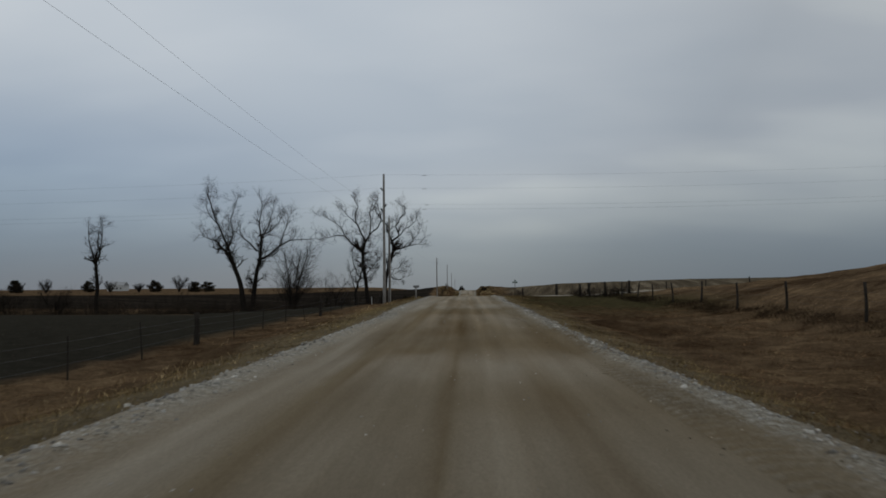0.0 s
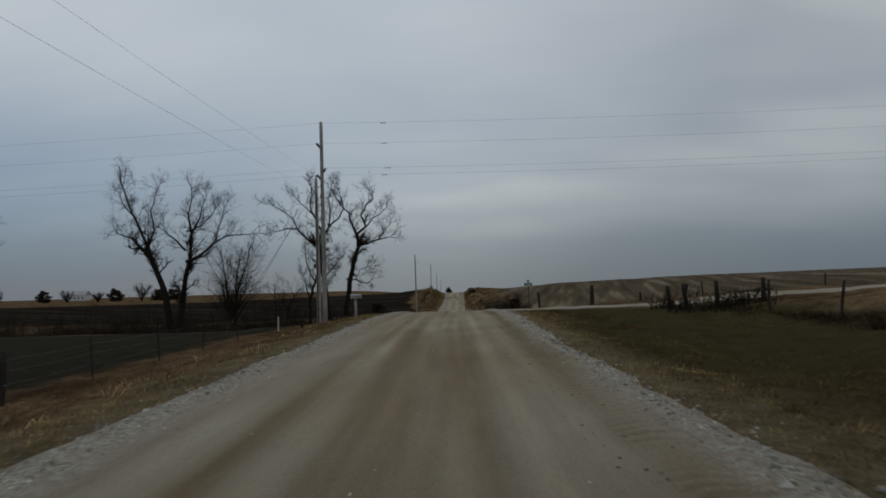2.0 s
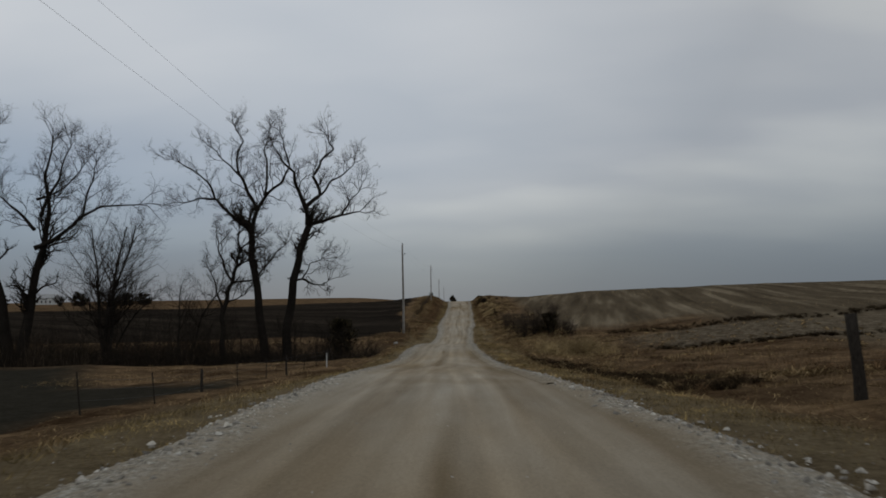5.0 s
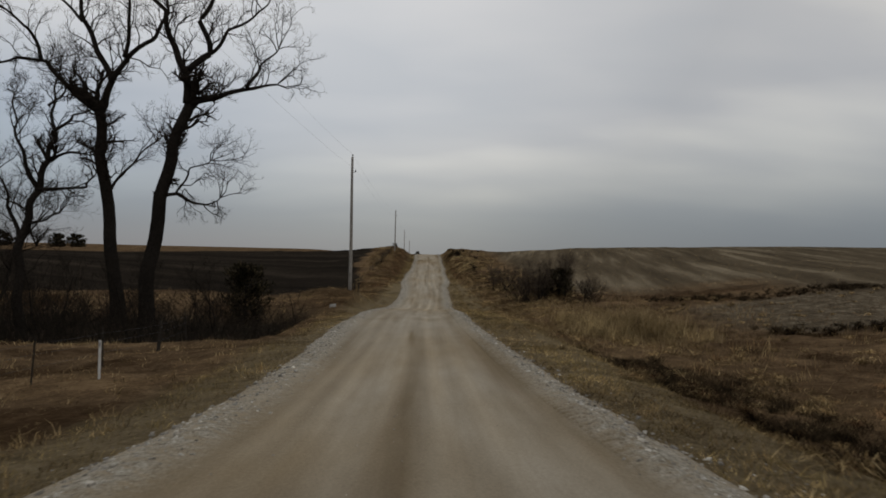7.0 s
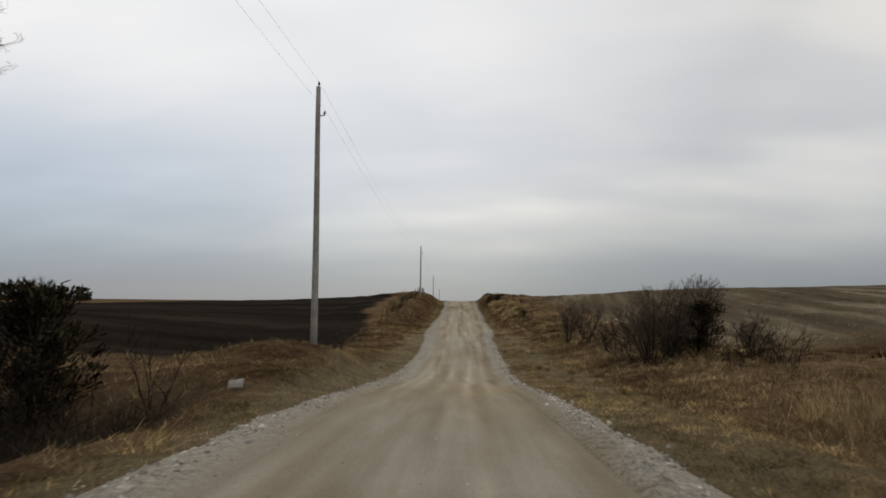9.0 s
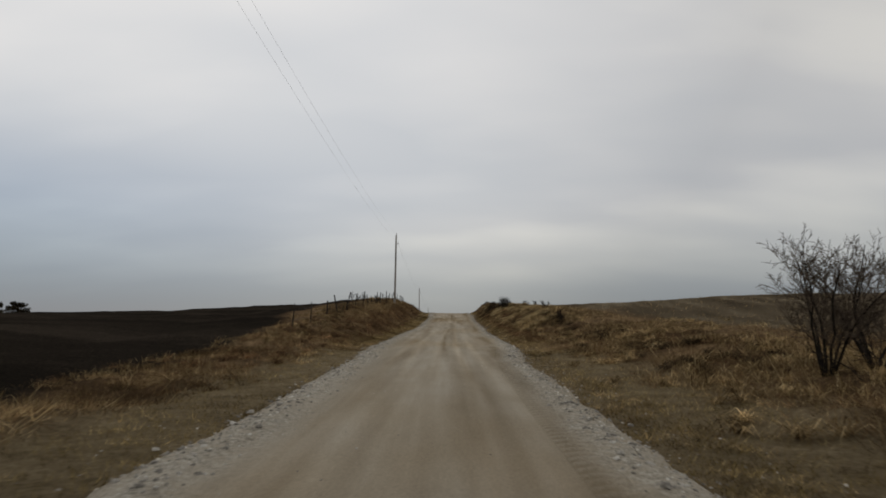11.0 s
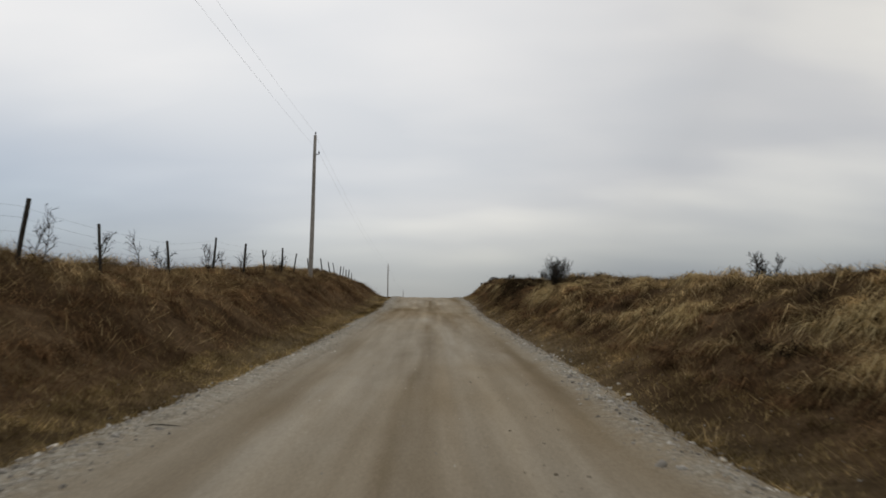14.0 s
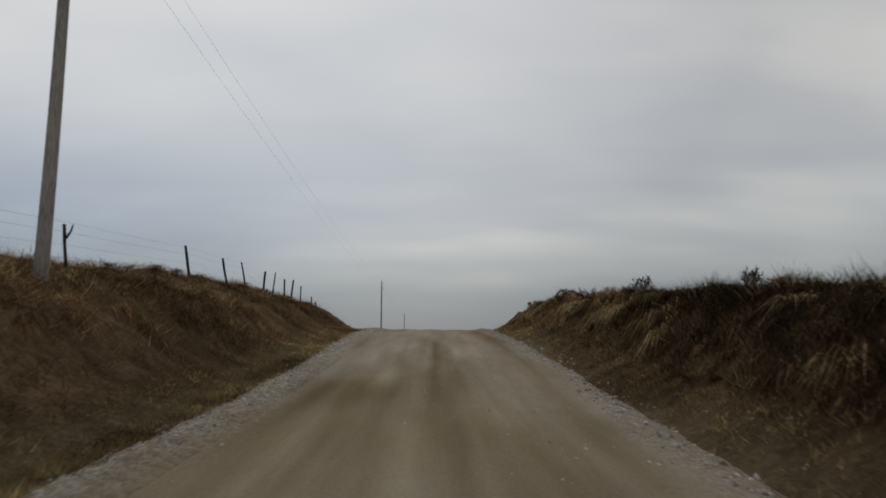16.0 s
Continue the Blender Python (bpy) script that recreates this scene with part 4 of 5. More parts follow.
bush_tree(6.5, 273.7, 2.2, 12, "small dense upright bare shrub on the bank", SHRUB, 0.13, 0.02, "shrub", (4, 3))
for x, y, h in ((6.45, 293, 0.8), (6.25, 299.7, 1.0), (6.73, 304.4, 0.7), (8.41, 290.2, 0.9), (10.28, 286.4, 1.2), (11.74, 288.3, 1.1), (5.85, 312, 0.8), (7.6, 236.3, 1.3), (9.05, 257.1, 1.4)):
    bush_tree(x, y, h, 4, "small scrubby bare shrub in bank grass", SHRUB, 0.4, 0.014, "shrub", (4, 3))
for y in (234.8, 239.3, 241.8, 244.8, 250.2, 254.1, 257.6, 259, 262, 264.9, 268.3, 271.7, 273.7, 277.6):
    bush_tree(-7.8 + RNG.uniform(-0.5, 0.3), y + RNG.uniform(-0.8, 0.8), RNG.uniform(1.1, 2.0), int(RNG.integers(1, 4)), "crooked dead weed sapling along the fence", "dead_sapling", 0.3, 0.015, "shrub", (2, 1))


def cedar(x, y, h, w, label):
    """A dense dark evergreen: upright stems thick with short scaly sprays."""
    e = empty("cedar_bush", x, y, land1(x, y) - 0.1)
    hp = Heap()
    hp.tube([(0, 0, 0), (0.03, 0, h * 0.5), (0, 0.03, h * 0.92)], [0.09, 0.05, 0.015], 6)
    hp.thing("trunk", MAT_BARK, e)
    # boughs rise from the trunk and carry the sprays, so the outline stays ragged
    near = h < 7
    m = 70 if near else 60
    kb = RNG.random(m) ** (0.9 if near else 1.2)
    ab = RNG.random(m) * 2 * np.pi
    reach = w * np.sqrt(np.clip(1 - ((kb - 0.25) / 0.78) ** 2, 0.02, 1)) * RNG.uniform(0.55, 1.2, m)
    per = 80 if near else 44
    t = np.repeat(RNG.random((m, per)) ** 0.6, 1).ravel()
    kb, ab, reach = np.repeat(kb, per), np.repeat(ab, per), np.repeat(reach, per)
    n = m * per
    bough = t * reach
    P = np.stack([bough * np.cos(ab), bough * np.sin(ab), kb * h * (0.86 if near else 0.72) + (0.55 if near else 0.1) * bough], -1) + RNG.normal(size=(n, 3)) * (0.07 + 0.09 * (1 - t))[:, None] * h / 3.2
    P[:, 2] = np.maximum(P[:, 2], 0.02)
    D = np.stack([np.cos(ab), np.sin(ab), 0.9 + 0.6 * RNG.random(n)], -1) + 0.6 * RNG.normal(size=(n, 3))
    D /= np.linalg.norm(D, axis=1)[:, None]
    S = np.cross(D, RNG.normal(size=(n, 3)))
    S /= np.linalg.norm(S, axis=1)[:, None]
    L = RNG.uniform(0.08, 0.26, n)[:, None] * h / (3.5 if near else 1.8)
    V = np.stack([P - S * L * 0.1, P + S * L * 0.1, P + D * L * 0.6 + S * L * 0.13, P + D * L, P + D * L * 0.6 - S * L * 0.13], 1)
    b = 5 * np.arange(n)[:, None]
    F = np.concatenate([b + [0, 1, 2], b + [0, 2, 4], b + [4, 2, 3]])
    new_ob = new("foliage", mesh_np("foliage", V.reshape(-1, 3), F, [MAT_CEDAR]))
    new_ob.parent = e
    return tagged(e, label, "shrub")


cedar(-12.53, 165.9, 4.3, 1.6, "dark green cedar bush on the creek bank")
cedar(12.19, 185.3, 3.0, 1.5, "dark round cedar bush among dead weeds")
cedar(10.72, 184.7, 2.3, 1.2, "low dark cedar bush among dead weeds")
# ---------------------------------------------------------------- far off: shelter belts and a farm
for bx, by, h, dark in ((-330, 470, 12, 0), (-305, 480, 11, 0), (-284, 476, 10, 0), (-262, 470, 12, 0), (-225, 478, 10, 0), (-178, 470, 14, 0), (-205, 474, 9, 0), (-395, 480, 12, 0), (-365, 474, 11, 0), (-430, 470, 13, 0)):
    bush_tree(bx, by, h, 5, "far bare tree in a farm windbreak", "windbreak_tree", 0.5, 0.35, "tree", (4, 3))
for bx, by, h in ((-193, 470, 9), (-168, 468, 8), (-160, 470, 8), (-240, 480, 9), (-290, 484, 10), (-345, 484, 10), (-9.0, 1150, 16.5)):
    cedar(bx, by, h, 4.2, "far dark evergreen in a farm windbreak")


def farmhouse(x, y):
    z = land1(x, y) - 0.3
    e = empty("farmhouse", x, y, z)
    w, d, h, ridge = 6.0, 4.5, 4.2, 6.8
    bm = bmesh.new()
    bmesh.ops.create_cube(bm, size=1.0, matrix=Matrix.Translation((0, 0, h / 2)) @ Matrix.Diagonal((2 * w, 2 * d, h, 1)))
    part("wall", bm, MAT_WHITE, e)
    bm = bmesh.new()
    vs = [bm.verts.new(c) for c in ((-w - .3, -d - .4, h - .1), (w + .3, -d - .4, h - .1), (w + .3, d + .4, h - .1), (-w - .3, d + .4, h - .1), (-w - .3, 0, ridge), (w + .3, 0, ridge))]
    for f in ((0, 1, 5, 4), (2, 3, 4, 5), (0, 4, 3), (1, 2, 5), (3, 2, 1, 0)):
        bm.faces.new([vs[k] for k in f])
    part("roof", bm, MAT_STEEL, e, "grey metal roof")
    for k in (-4, -1.3, 1.3, 4):
        bm = bmesh.new()
        bmesh.ops.create_cube(bm, size=1.0, matrix=Matrix.Translation((k, -d - 0.02, 1.9)) @ Matrix.Diagonal((0.9, 0.1, 1.4, 1)))
        part("window", bm, MAT_BLACK, e, "dark window")
    tagged(e, "small white farmhouse far off among windbreak trees", "house")


farmhouse(-258, 560)

# ---------------------------------------------------------------- fences, mailbox, sign


def wood_post(x, y, h, r, lean=(0.0, 0.0), label="weathered dark wooden fence post", group="fence posts", split=False, dz=0.0):
    z = land1(x, y) + dz
    hp = Heap()
    n = 6
    k = np.linspace(0, 1, n)
    ph = x * 3.1 + y
    pts = np.stack([lean[0] * k + 0.02 * np.sin(4 * k + ph), lean[1] * k + 0.02 * np.cos(5 * k + ph), k * (h + 0.3) - 0.3], -1)
    hp.tube(pts, r * (1.06 - 0.16 * k + 0.05 * np.sin(7 * k + ph)), 8)
    e = empty("fence_post", x, y, z)
    hp.thing("post", MAT_POST, e)
    for q in (0.35, 0.8):
        st = Heap()
        c = np.array((lean[0] * q + r * 0.95, lean[1] * q, h * q))
        st.tube([c + (0, -0.03, 0), c + (0.02, 0, 0.005), c + (0, 0.03, 0)], [0.005] * 3, 4)
        st.thing("staple", MAT_STEEL, e, "small steel wire staple")
    if split:
        hp = Heap()
        hp.tube([(lean[0] * 0.7, 0, h * 0.72), (lean[0] * 0.8 + 0.1, 0.02, h * 0.86), (lean[0] + 0.16, 0.02, h * 1.0)], [r * 0.8, r * 0.6, r * 0.4], 6)
        hp.thing("stub", MAT_POST, e, "broken side branch")
    return tagged(e, label, "fence post", group)


def steel_post(x, y, h, lean=(0.0, 0.0), group="fence posts"):
    z = land1(x, y)
    e = empty("steel_fence_post", x, y, z)
    bm = bmesh.new()
    for w, d in ((0.045, 0.006), (0.006, 0.04)):
        bmesh.ops.create_cube(bm, size=1.0, matrix=Matrix.Translation((0, 0 if w > d else 0.02, h / 2 - 0.1)) @ Matrix.Diagonal((w, d, h + 0.2, 1)))
    for v in bm.verts:
        v.co.x += lean[0] * v.co.z / h
        v.co.y += lean[1] * v.co.z / h
    part("post", bm, MAT_POST, e)
    return tagged(e, "thin rusty steel fence post in dead grass", "fence post", group)


def fence_wires(line, heights, label, sag=0.02):
    """Strands from post to post."""
    for hgt in heights:
        hp = Heap()
        for (x0, y0, *_), (x1, y1, *_) in zip(line[:-1], line[1:]):
            a, b = (x0, y0, land1(x0, y0) + hgt), (x1, y1, land1(x1, y1) + hgt)
            hp.tube(sag_line(a, b, sag, 4), [0.0022] * 4, 3)
        tagged(hp.thing("fence_wire", MAT_WIRE), label, "fence wire", "fence wires")


rng = np.random.default_rng(21)
BANK = [(-8.4, 225.4), (-8.2, 230.0), (-7.95, 234.6), (-7.9, 239.1), (-7.8, 242.3), (-7.66, 247.3), (-7.58, 252.2), (-7.48, 255.8), (-7.57, 261.0), (-7.61, 265.9), (-7.66, 270.8), (-7.7, 275.5), (-7.69, 279.6), (-7.74, 283.5), (-7.44, 287.8), (-7.8, 297.6), (-7.8, 302.4), (-7.8, 305.4), (-7.8, 308.6), (-7.8, 310.8), (-7.8, 314.0), (-7.8, 316.1), (-7.8, 319.0), (-7.8, 324.0), (-7.8, 327.0), (-7.8, 332.0)]
for n, (x, y) in enumerate(BANK):
    lean = (rng.normal() * 0.15, rng.normal() * 0.12)
    if n in (15, 16, 17):
        lean = (-0.28, -0.1)
    if n == 6:
        lean = (0.16, 0.0)
    wood_post(x, y, 1.1 + 0.25 * rng.random(), 0.034 + 0.022 * rng.random(), lean, split=n in (4, 11, 14), dz=-0.02)
fence_wires(BANK, (0.35, 0.62, 0.9, 1.12), "thin barbed wire strung along the bank fence")

LEFT = [(-9.14, 4.3), (-9.14, 9.2), (-9.15, 13.9), (-9.15, 18.6), (-9.15, 22.9), (-9.05, 27.2), (-9.16, 32.0), (-9.16, 36.5), (-9.17, 41.1), (-9.17, 45.9), (-9.18, 51.0), (-9.29, 55.5), (-9.29, 60.3), (-9.4, 65.1), (-9.51, 70.4), (-9.6, 76.3), (-8.85, 82.3)]
for n, (x, y) in enumerate(LEFT):
    if n in (5, 10, 16):
        wood_post(x, y, 1.15, 0.10, (0.02, 0.0), "stout dark wooden post in a wire fence")
    else:
        steel_post(x, y, 1.0 + 0.2 * rng.random(), (rng.normal() * 0.06, rng.normal() * 0.06))
fence_wires(LEFT, (0.4, 0.7, 0.95), "thin wire of the roadside field fence")
LOWF = [(-9.43, 102.2), (-9.64, 107.6), (-9.96, 113.0), (-10.06, 118.4), (-9.95, 123.3), (-9.84, 127.7), (-9.72, 132.0), (-9.62, 135.8), (-9.72, 140.7), (-9.92, 144.5)]
for n, (x, y) in enumerate(LOWF):
    if n % 3 == 2:
        wood_post(x, y, 1.1, 0.06, (rng.normal() * 0.08, 0.05))
    else:
        steel_post(x, y, 1.15, (rng.normal() * 0.08, rng.normal() * 0.08))
fence_wires(LOWF, (0.4, 0.7, 0.95), "thin wire of the pasture fence above the creek")
RIGHT = [(13.87, 8.5), (13.88, 14.4), (13.89, 20.3), (13.89, 26.1), (13.9, 32.5), (13.91, 38.4), (13.91, 44.3), (13.92, 50.1), (13.93, 55.5), (13.94, 60.8), (13.94, 66.7), (15.43, 71.2), (13.31, 71.4), (11.94, 71.6), (11.1, 71.4)]
for n, (x, y) in enumerate(RIGHT):
    thick = n >= 11
    wood_post(x, y, 1.15 + 0.2 * rng.random(), 0.11 if thick else 0.055, (rng.normal() * 0.12, rng.normal() * 0.1), "leaning dark wooden post of a field fence", split=n == 13)
fence_wires(RIGHT, (0.4, 0.7, 1.0), "thin wire of the field fence")
NORTH = [(11.54, 95.1, 1.75, 0.17), (7.57, 96.6, 1.6, 0.11), (15.35, 94.9, 0.8, 0.09), (20.12, 94.8, 1.2, 0.06), (24.88, 94.6, 1.1, 0.06), (29.65, 94.6, 1.1, 0.06), (34.94, 94.4, 1.2, 0.08)]
for x, y, h, r in NORTH:
    wood_post(x, y, h, r, (rng.normal() * 0.04, 0.03), "stout dark wooden corner post by the side road" if h > 1.5 else "short dark wooden fence post by the side road")
fence_wires(sorted(NORTH), (0.4, 0.75), "thin wire of the field corner fence")
for x, y in ((-6.0, 178.5), (-7.3, 181), (-7.2, 186), (-7.4, 190)):
    wood_post(x, y, 0.9, 0.06, (0.08, 0.04), "short dark post stub in bank grass")


def white_marker(x, y, h):
    e = empty("marker_post", x, y, land1(x, y))
    bm = bmesh.new()
    bmesh.ops.create_cube(bm, size=1.0, matrix=Matrix.Translation((0, 0, h / 2 - 0.1)) @ Matrix.Diagonal((0.06, 0.02, h + 0.2, 1)))
    bmesh.ops.bevel(bm, geom=bm.edges[:], offset=0.006, segments=1, affect="EDGES")
    part("blade", bm, MAT_WHITE, e)
    bm = bmesh.new()
    bmesh.ops.create_cube(bm, size=1.0, matrix=Matrix.Translation((0, -0.013, h - 0.1)) @ Matrix.Diagonal((0.045, 0.004, 0.1, 1)))
    part("reflector", bm, MAT_STEEL, e, "dull grey reflector")
    tagged(e, "white plastic marker post in roadside grass", "marker post")


white_marker(-8.92, 76.2, 0.85)
white_marker(-8.3, 132.4, 0.95)


def mailbox(x, y):
    z = land1(x, y)
    e = empty("mailbox", x, y, z)
    hp = Heap()
    hp.tube([(0, 0, -0.3), (0.01, 0, 0.45), (0, 0.01, 0.98)], [0.085, 0.075, 0.075], 8)
    hp.thing("post", MAT_POLE, e, "thick grey wooden post")
    bm = bmesh.new()
    bmesh.ops.create_cube(bm, size=1.0, matrix=Matrix.Translation((0.05, 0, 0.99)) @ Matrix.Diagonal((0.5, 0.2, 0.03, 1)))
    part("shelf", bm, MAT_POST, e)
    # round-topped box lying along x
    bm = bmesh.new()
    ring = []
    for xx in (-0.24, 0.30):
        sec = [(-0.1, 0.0), (-0.1, 0.12)] + [(0.1 * math.cos(a), 0.12 + 0.1 * math.sin(a)) for a in np.linspace(math.pi * 0.85, math.pi * 0.15, 7)] + [(0.1, 0.12), (0.1, 0.0)]
        ring.append([bm.verts.new((xx, p, 1.008 + q)) for p, q in sec])
    m = len(ring[0])
    for k in range(m):
        bm.faces.new((ring[0][k], ring[0][(k + 1) % m], ring[1][(k + 1) % m], ring[1][k]))
    bm.faces.new(ring[0])
    bm.faces.new(ring[1][::-1])
    part("box", bm, MAT_STEEL, e, "dull galvanised metal box")
    bm = bmesh.new()
    bmesh.ops.create_cube(bm, size=1.0, matrix=Matrix.Translation((0.308, 0, 1.11)) @ Matrix.Diagonal((0.012, 0.17, 0.17, 1)))
    part("door", bm, MAT_STEEL, e, "grey metal door")
    hp = Heap()
    hp.tube([(0.2, -0.108, 1.1), (0.0, -0.108, 1.1)], [0.008, 0.008], 5)
    hp.thing("flag", MAT_POST, e, "small lowered flag arm")
    tagged(e, "rural mailbox with a pale top on a wooden post", "mailbox")


mailbox(-4.35, 73.7)


def street_sign(x, y):
    e = empty("street_sign", x, y, land1(x, y))
    hp = Heap()
    hp.tube([(0, 0, -0.3), (0, 0, 1.95)], [0.028, 0.028], 8)
    hp.thing("post", MAT_POST, e)
    for k, rz in enumerate((0, 90)):
        bm = bmesh.new()
        bmesh.ops.create_cube(bm, size=1.0, matrix=pose(0, 0, 2.0 + 0.22 * k, 0, 0, rz + 12) @ Matrix.Diagonal((0.62, 0.008, 0.19, 1)))
        bmesh.ops.bevel(bm, geom=bm.edges[:], offset=0.002, segments=1, affect="EDGES")
        blade = part("blade", bm, MAT_GREEN, e, "green sheet metal sign blade")
        for s in (-1, 1):
            bm = bmesh.new()
            bmesh.ops.create_cube(bm, size=1.0, matrix=pose(0, 0, 2.0 + 0.22 * k, 0, 0, rz + 12) @ Matrix.Translation((0, s * 0.006, 0)) @ Matrix.Diagonal((0.4, 0.002, 0.06, 1)))
            part("letter_bar", bm, MAT_WHITE, blade)
    tagged(e, "green crossed street name signs on a steel post", "street sign")


street_sign(6.25, 91.8)



def culvert(x, y, z):
    """The open end of a pipe poking out of the bank."""
    n, m = 20, 25
    P, F = [], []
    for k in range(m):
        q = k / (m - 1)
        r = 0.2 + 0.01 * math.sin(k * 2.1)
        for rr in (r, r - 0.02):
            for a in range(n):
                t = 2 * math.pi * a / n
                P.append((-0.4 * q, rr * math.cos(t), rr * math.sin(t) - 0.06 * q))
    for k in range(m - 1):
        for a in range(n):
            b = (a + 1) % n
            o, p = 2 * n * k, 2 * n * (k + 1)
            F += [(o + a, o + b, p + b, p + a), (o + n + b, o + n + a, p + n + a, p + n + b)]
    e = 2 * n * (m - 1)
    F += [(e + a, e + (a + 1) % n, e + n + (a + 1) % n, e + n + a) for a in range(n)]
    ob = new("culvert_pipe", mesh_np("culvert_pipe", np.array(P), np.array(F), [MAT_CONCRETE], True))
    ob.matrix_world = pose(x, y, z, 0, 0, 12)
    tagged(ob, "pale weathered concrete culvert pipe end in the creek bank", "culvert pipe")


culvert(-6.35, 165.2, land1(-6.6, 165.2) - 0.02)

# ---------------------------------------------------------------- loose growth
GR = np.random.default_rng(5)


def blades(name, X, Y, hgt, width, lean, per, mat, label, base=land, spread=0.12, dirx=None, droop=0.35, fine=False):
    """Tufts of bent blades rooted in the ground."""
    n = len(X)
    X, Y, hgt = np.repeat(X, per), np.repeat(Y, per), np.repeat(hgt, per)
    if dirx is not None:
        dirx = np.repeat(dirx, per)
    N = n * per
    X = X + GR.normal(size=N) * spread
    Y = Y + GR.normal(size=N) * spread
    Z = base(X, Y) - 0.03
    a = GR.random(N) * 2 * np.pi
    h = hgt * GR.uniform(0.55, 1.15, N)
    d = np.stack([np.cos(a), np.sin(a)], -1)
    if dirx is not None:
        d[:, 0] += dirx
    out = d * (h * lean * GR.uniform(0.3, 1.4, N))[:, None]
    s = np.stack([-np.sin(a + 0.6), np.cos(a + 0.6)], -1) * (width * GR.uniform(0.6, 1.4, N))[:, None]
    P = np.stack([X, Y, Z], -1)
    if fine:
        V = np.stack([P, P, P], 1)
        V[:, 0, :2] -= s / 2
        V[:, 1, :2] += s / 2
        V[:, 2, :2] += out
        V[:, 2, 2] += h * (1.0 - droop * GR.random(N))
        me = mesh_np(name, V.reshape(-1, 3), np.arange(3 * N).reshape(-1, 3), [mat])
        return tagged(new(name, me), label, "grass", kind="stuff")
    V = np.zeros((N, 5, 3))
    V[:, 0], V[:, 1] = P, P
    V[:, 0, :2] -= s / 2
    V[:, 1, :2] += s / 2
    mid = P.copy()
    mid[:, :2] += out * 0.38
    mid[:, 2] += h * 0.62
    V[:, 2], V[:, 3] = mid, mid
    V[:, 2, :2] -= s * 0.36
    V[:, 3, :2] += s * 0.36
    V[:, 4] = P
    V[:, 4, :2] += out
    V[:, 4, 2] += h * (1.0 - droop * np.minimum(lean, 1.0) * GR.random(N))
    b = 5 * np.arange(N)[:, None]
    F = np.concatenate([b + [0, 1, 3], b + [0, 3, 2], b + [2, 3, 4]])
    me = mesh_np(name, V.reshape(-1, 3), F, [mat])
    tagged(new(name, me), label, "grass", kind="stuff")


def scatter(n, x0, x1, y0, y1, clump=0.0):
    x, y = GR.uniform(x0, x1, n), GR.uniform(y0, y1, n)
    if clump:
        keep = GR.random(n) < np.clip(0.5 + clump * lumps(x, y, 0.9, 6) + 0.4 * lumps(x, y, 3.3, 9), 0.06, 1)
        x, y = x[keep], y[keep]
    clear = ~((x > 2) & (np.abs(y - 82) < 3.1 + 2.4 * np.clip((7.5 - x) / 4.5, 0, 1) ** 1.7))
    return x[clear], y[clear]


def drop(x, y, what, most):
    s = cover(x, y)[what]
    keep = GR.random(len(x)) > s * most
    return x[keep], y[keep]


# short verge growth by the gravel
for s in (-1, 1):
    u, y = scatter(26000, 0, 1.0, -6, 313.9, 0.5)
    u = u * np.maximum(2.1, 5.0 - road_edge(s * np.ones(len(y)), y))
    x = s * (road_edge(s * np.ones(len(y)), y) + u - 0.1)
    keep = (GR.random(len(x)) < np.clip(u / 0.7, 0.05, 1)) & ~((x > 2) & (np.abs(y - 82) < 6))
    x, y = x[keep], y[keep]
    blades("verge_grass", x, y, GR.uniform(0.05, 0.2, len(x)), 0.011, 1.0, 10, GRASS_LOW, "short yellow-green and tan grass along the gravel edge", base=on_top, droop=0.6, fine=True)
# taller dead grass on slopes and banks
for s, x0, x1 in ((-1, 4.35, 10.5), (1, 4.35, 13.0)):
    x, y = scatter(50000, x0, x1, -6, 313.9, 0.55)
    keep = (x > 4.9) | (y > 232)
    x, y = x[keep] * s, y[keep]
    for w, m in ((0, 0.97), (3, 0.9), (2, 0.985)):
        x, y = drop(x, y, w, m)
    high = np.clip((y - 100) / 60, 0.35, 1) * np.where(x < 0, np.where(y < 142, 0.55, 1), np.where(y < 80, 0.45, 1))
    h = GR.uniform(0.22, 0.55, len(x)) * high * np.where((x > 0) & (y > 232), 0.55, 1) * np.where((x < 0) & (y > 232), 0.9, 1) * np.where((x < 0) & (y < 232), 0.6, 1) * (0.75 + 0.5 * np.clip(lumps(x, y, 2.2, 3) + 0.5, 0, 1))
    top = GR.random(len(x)) < np.where(y < 232, 0.72, np.clip((np.abs(x) - 5.6) / 2.2, 0.15, 0.75)) + 0.3 * lumps(x, y, 4.0, 12)
    down = -0.25 * s * np.where(np.abs(x) < 7.5, 1, 0.2) + 0.3 * lumps(x, y, 1.6, 15)
    for sel, mat, nm, lab in ((top, GRASS, "tan_grass", "tall matted tan dead grass on the bank"), (~top, GRASS_RED, "russet_grass", "dense russet dead grass on the ditch slope")):
        d = np.full(sel.sum(), 1.0) * (down[sel] if np.ndim(down) else down)
        blades(nm, x[sel], y[sel], h[sel], 0.0125, 1.3, 11, mat, lab, dirx=d, spread=0.2, droop=0.8, fine=True)
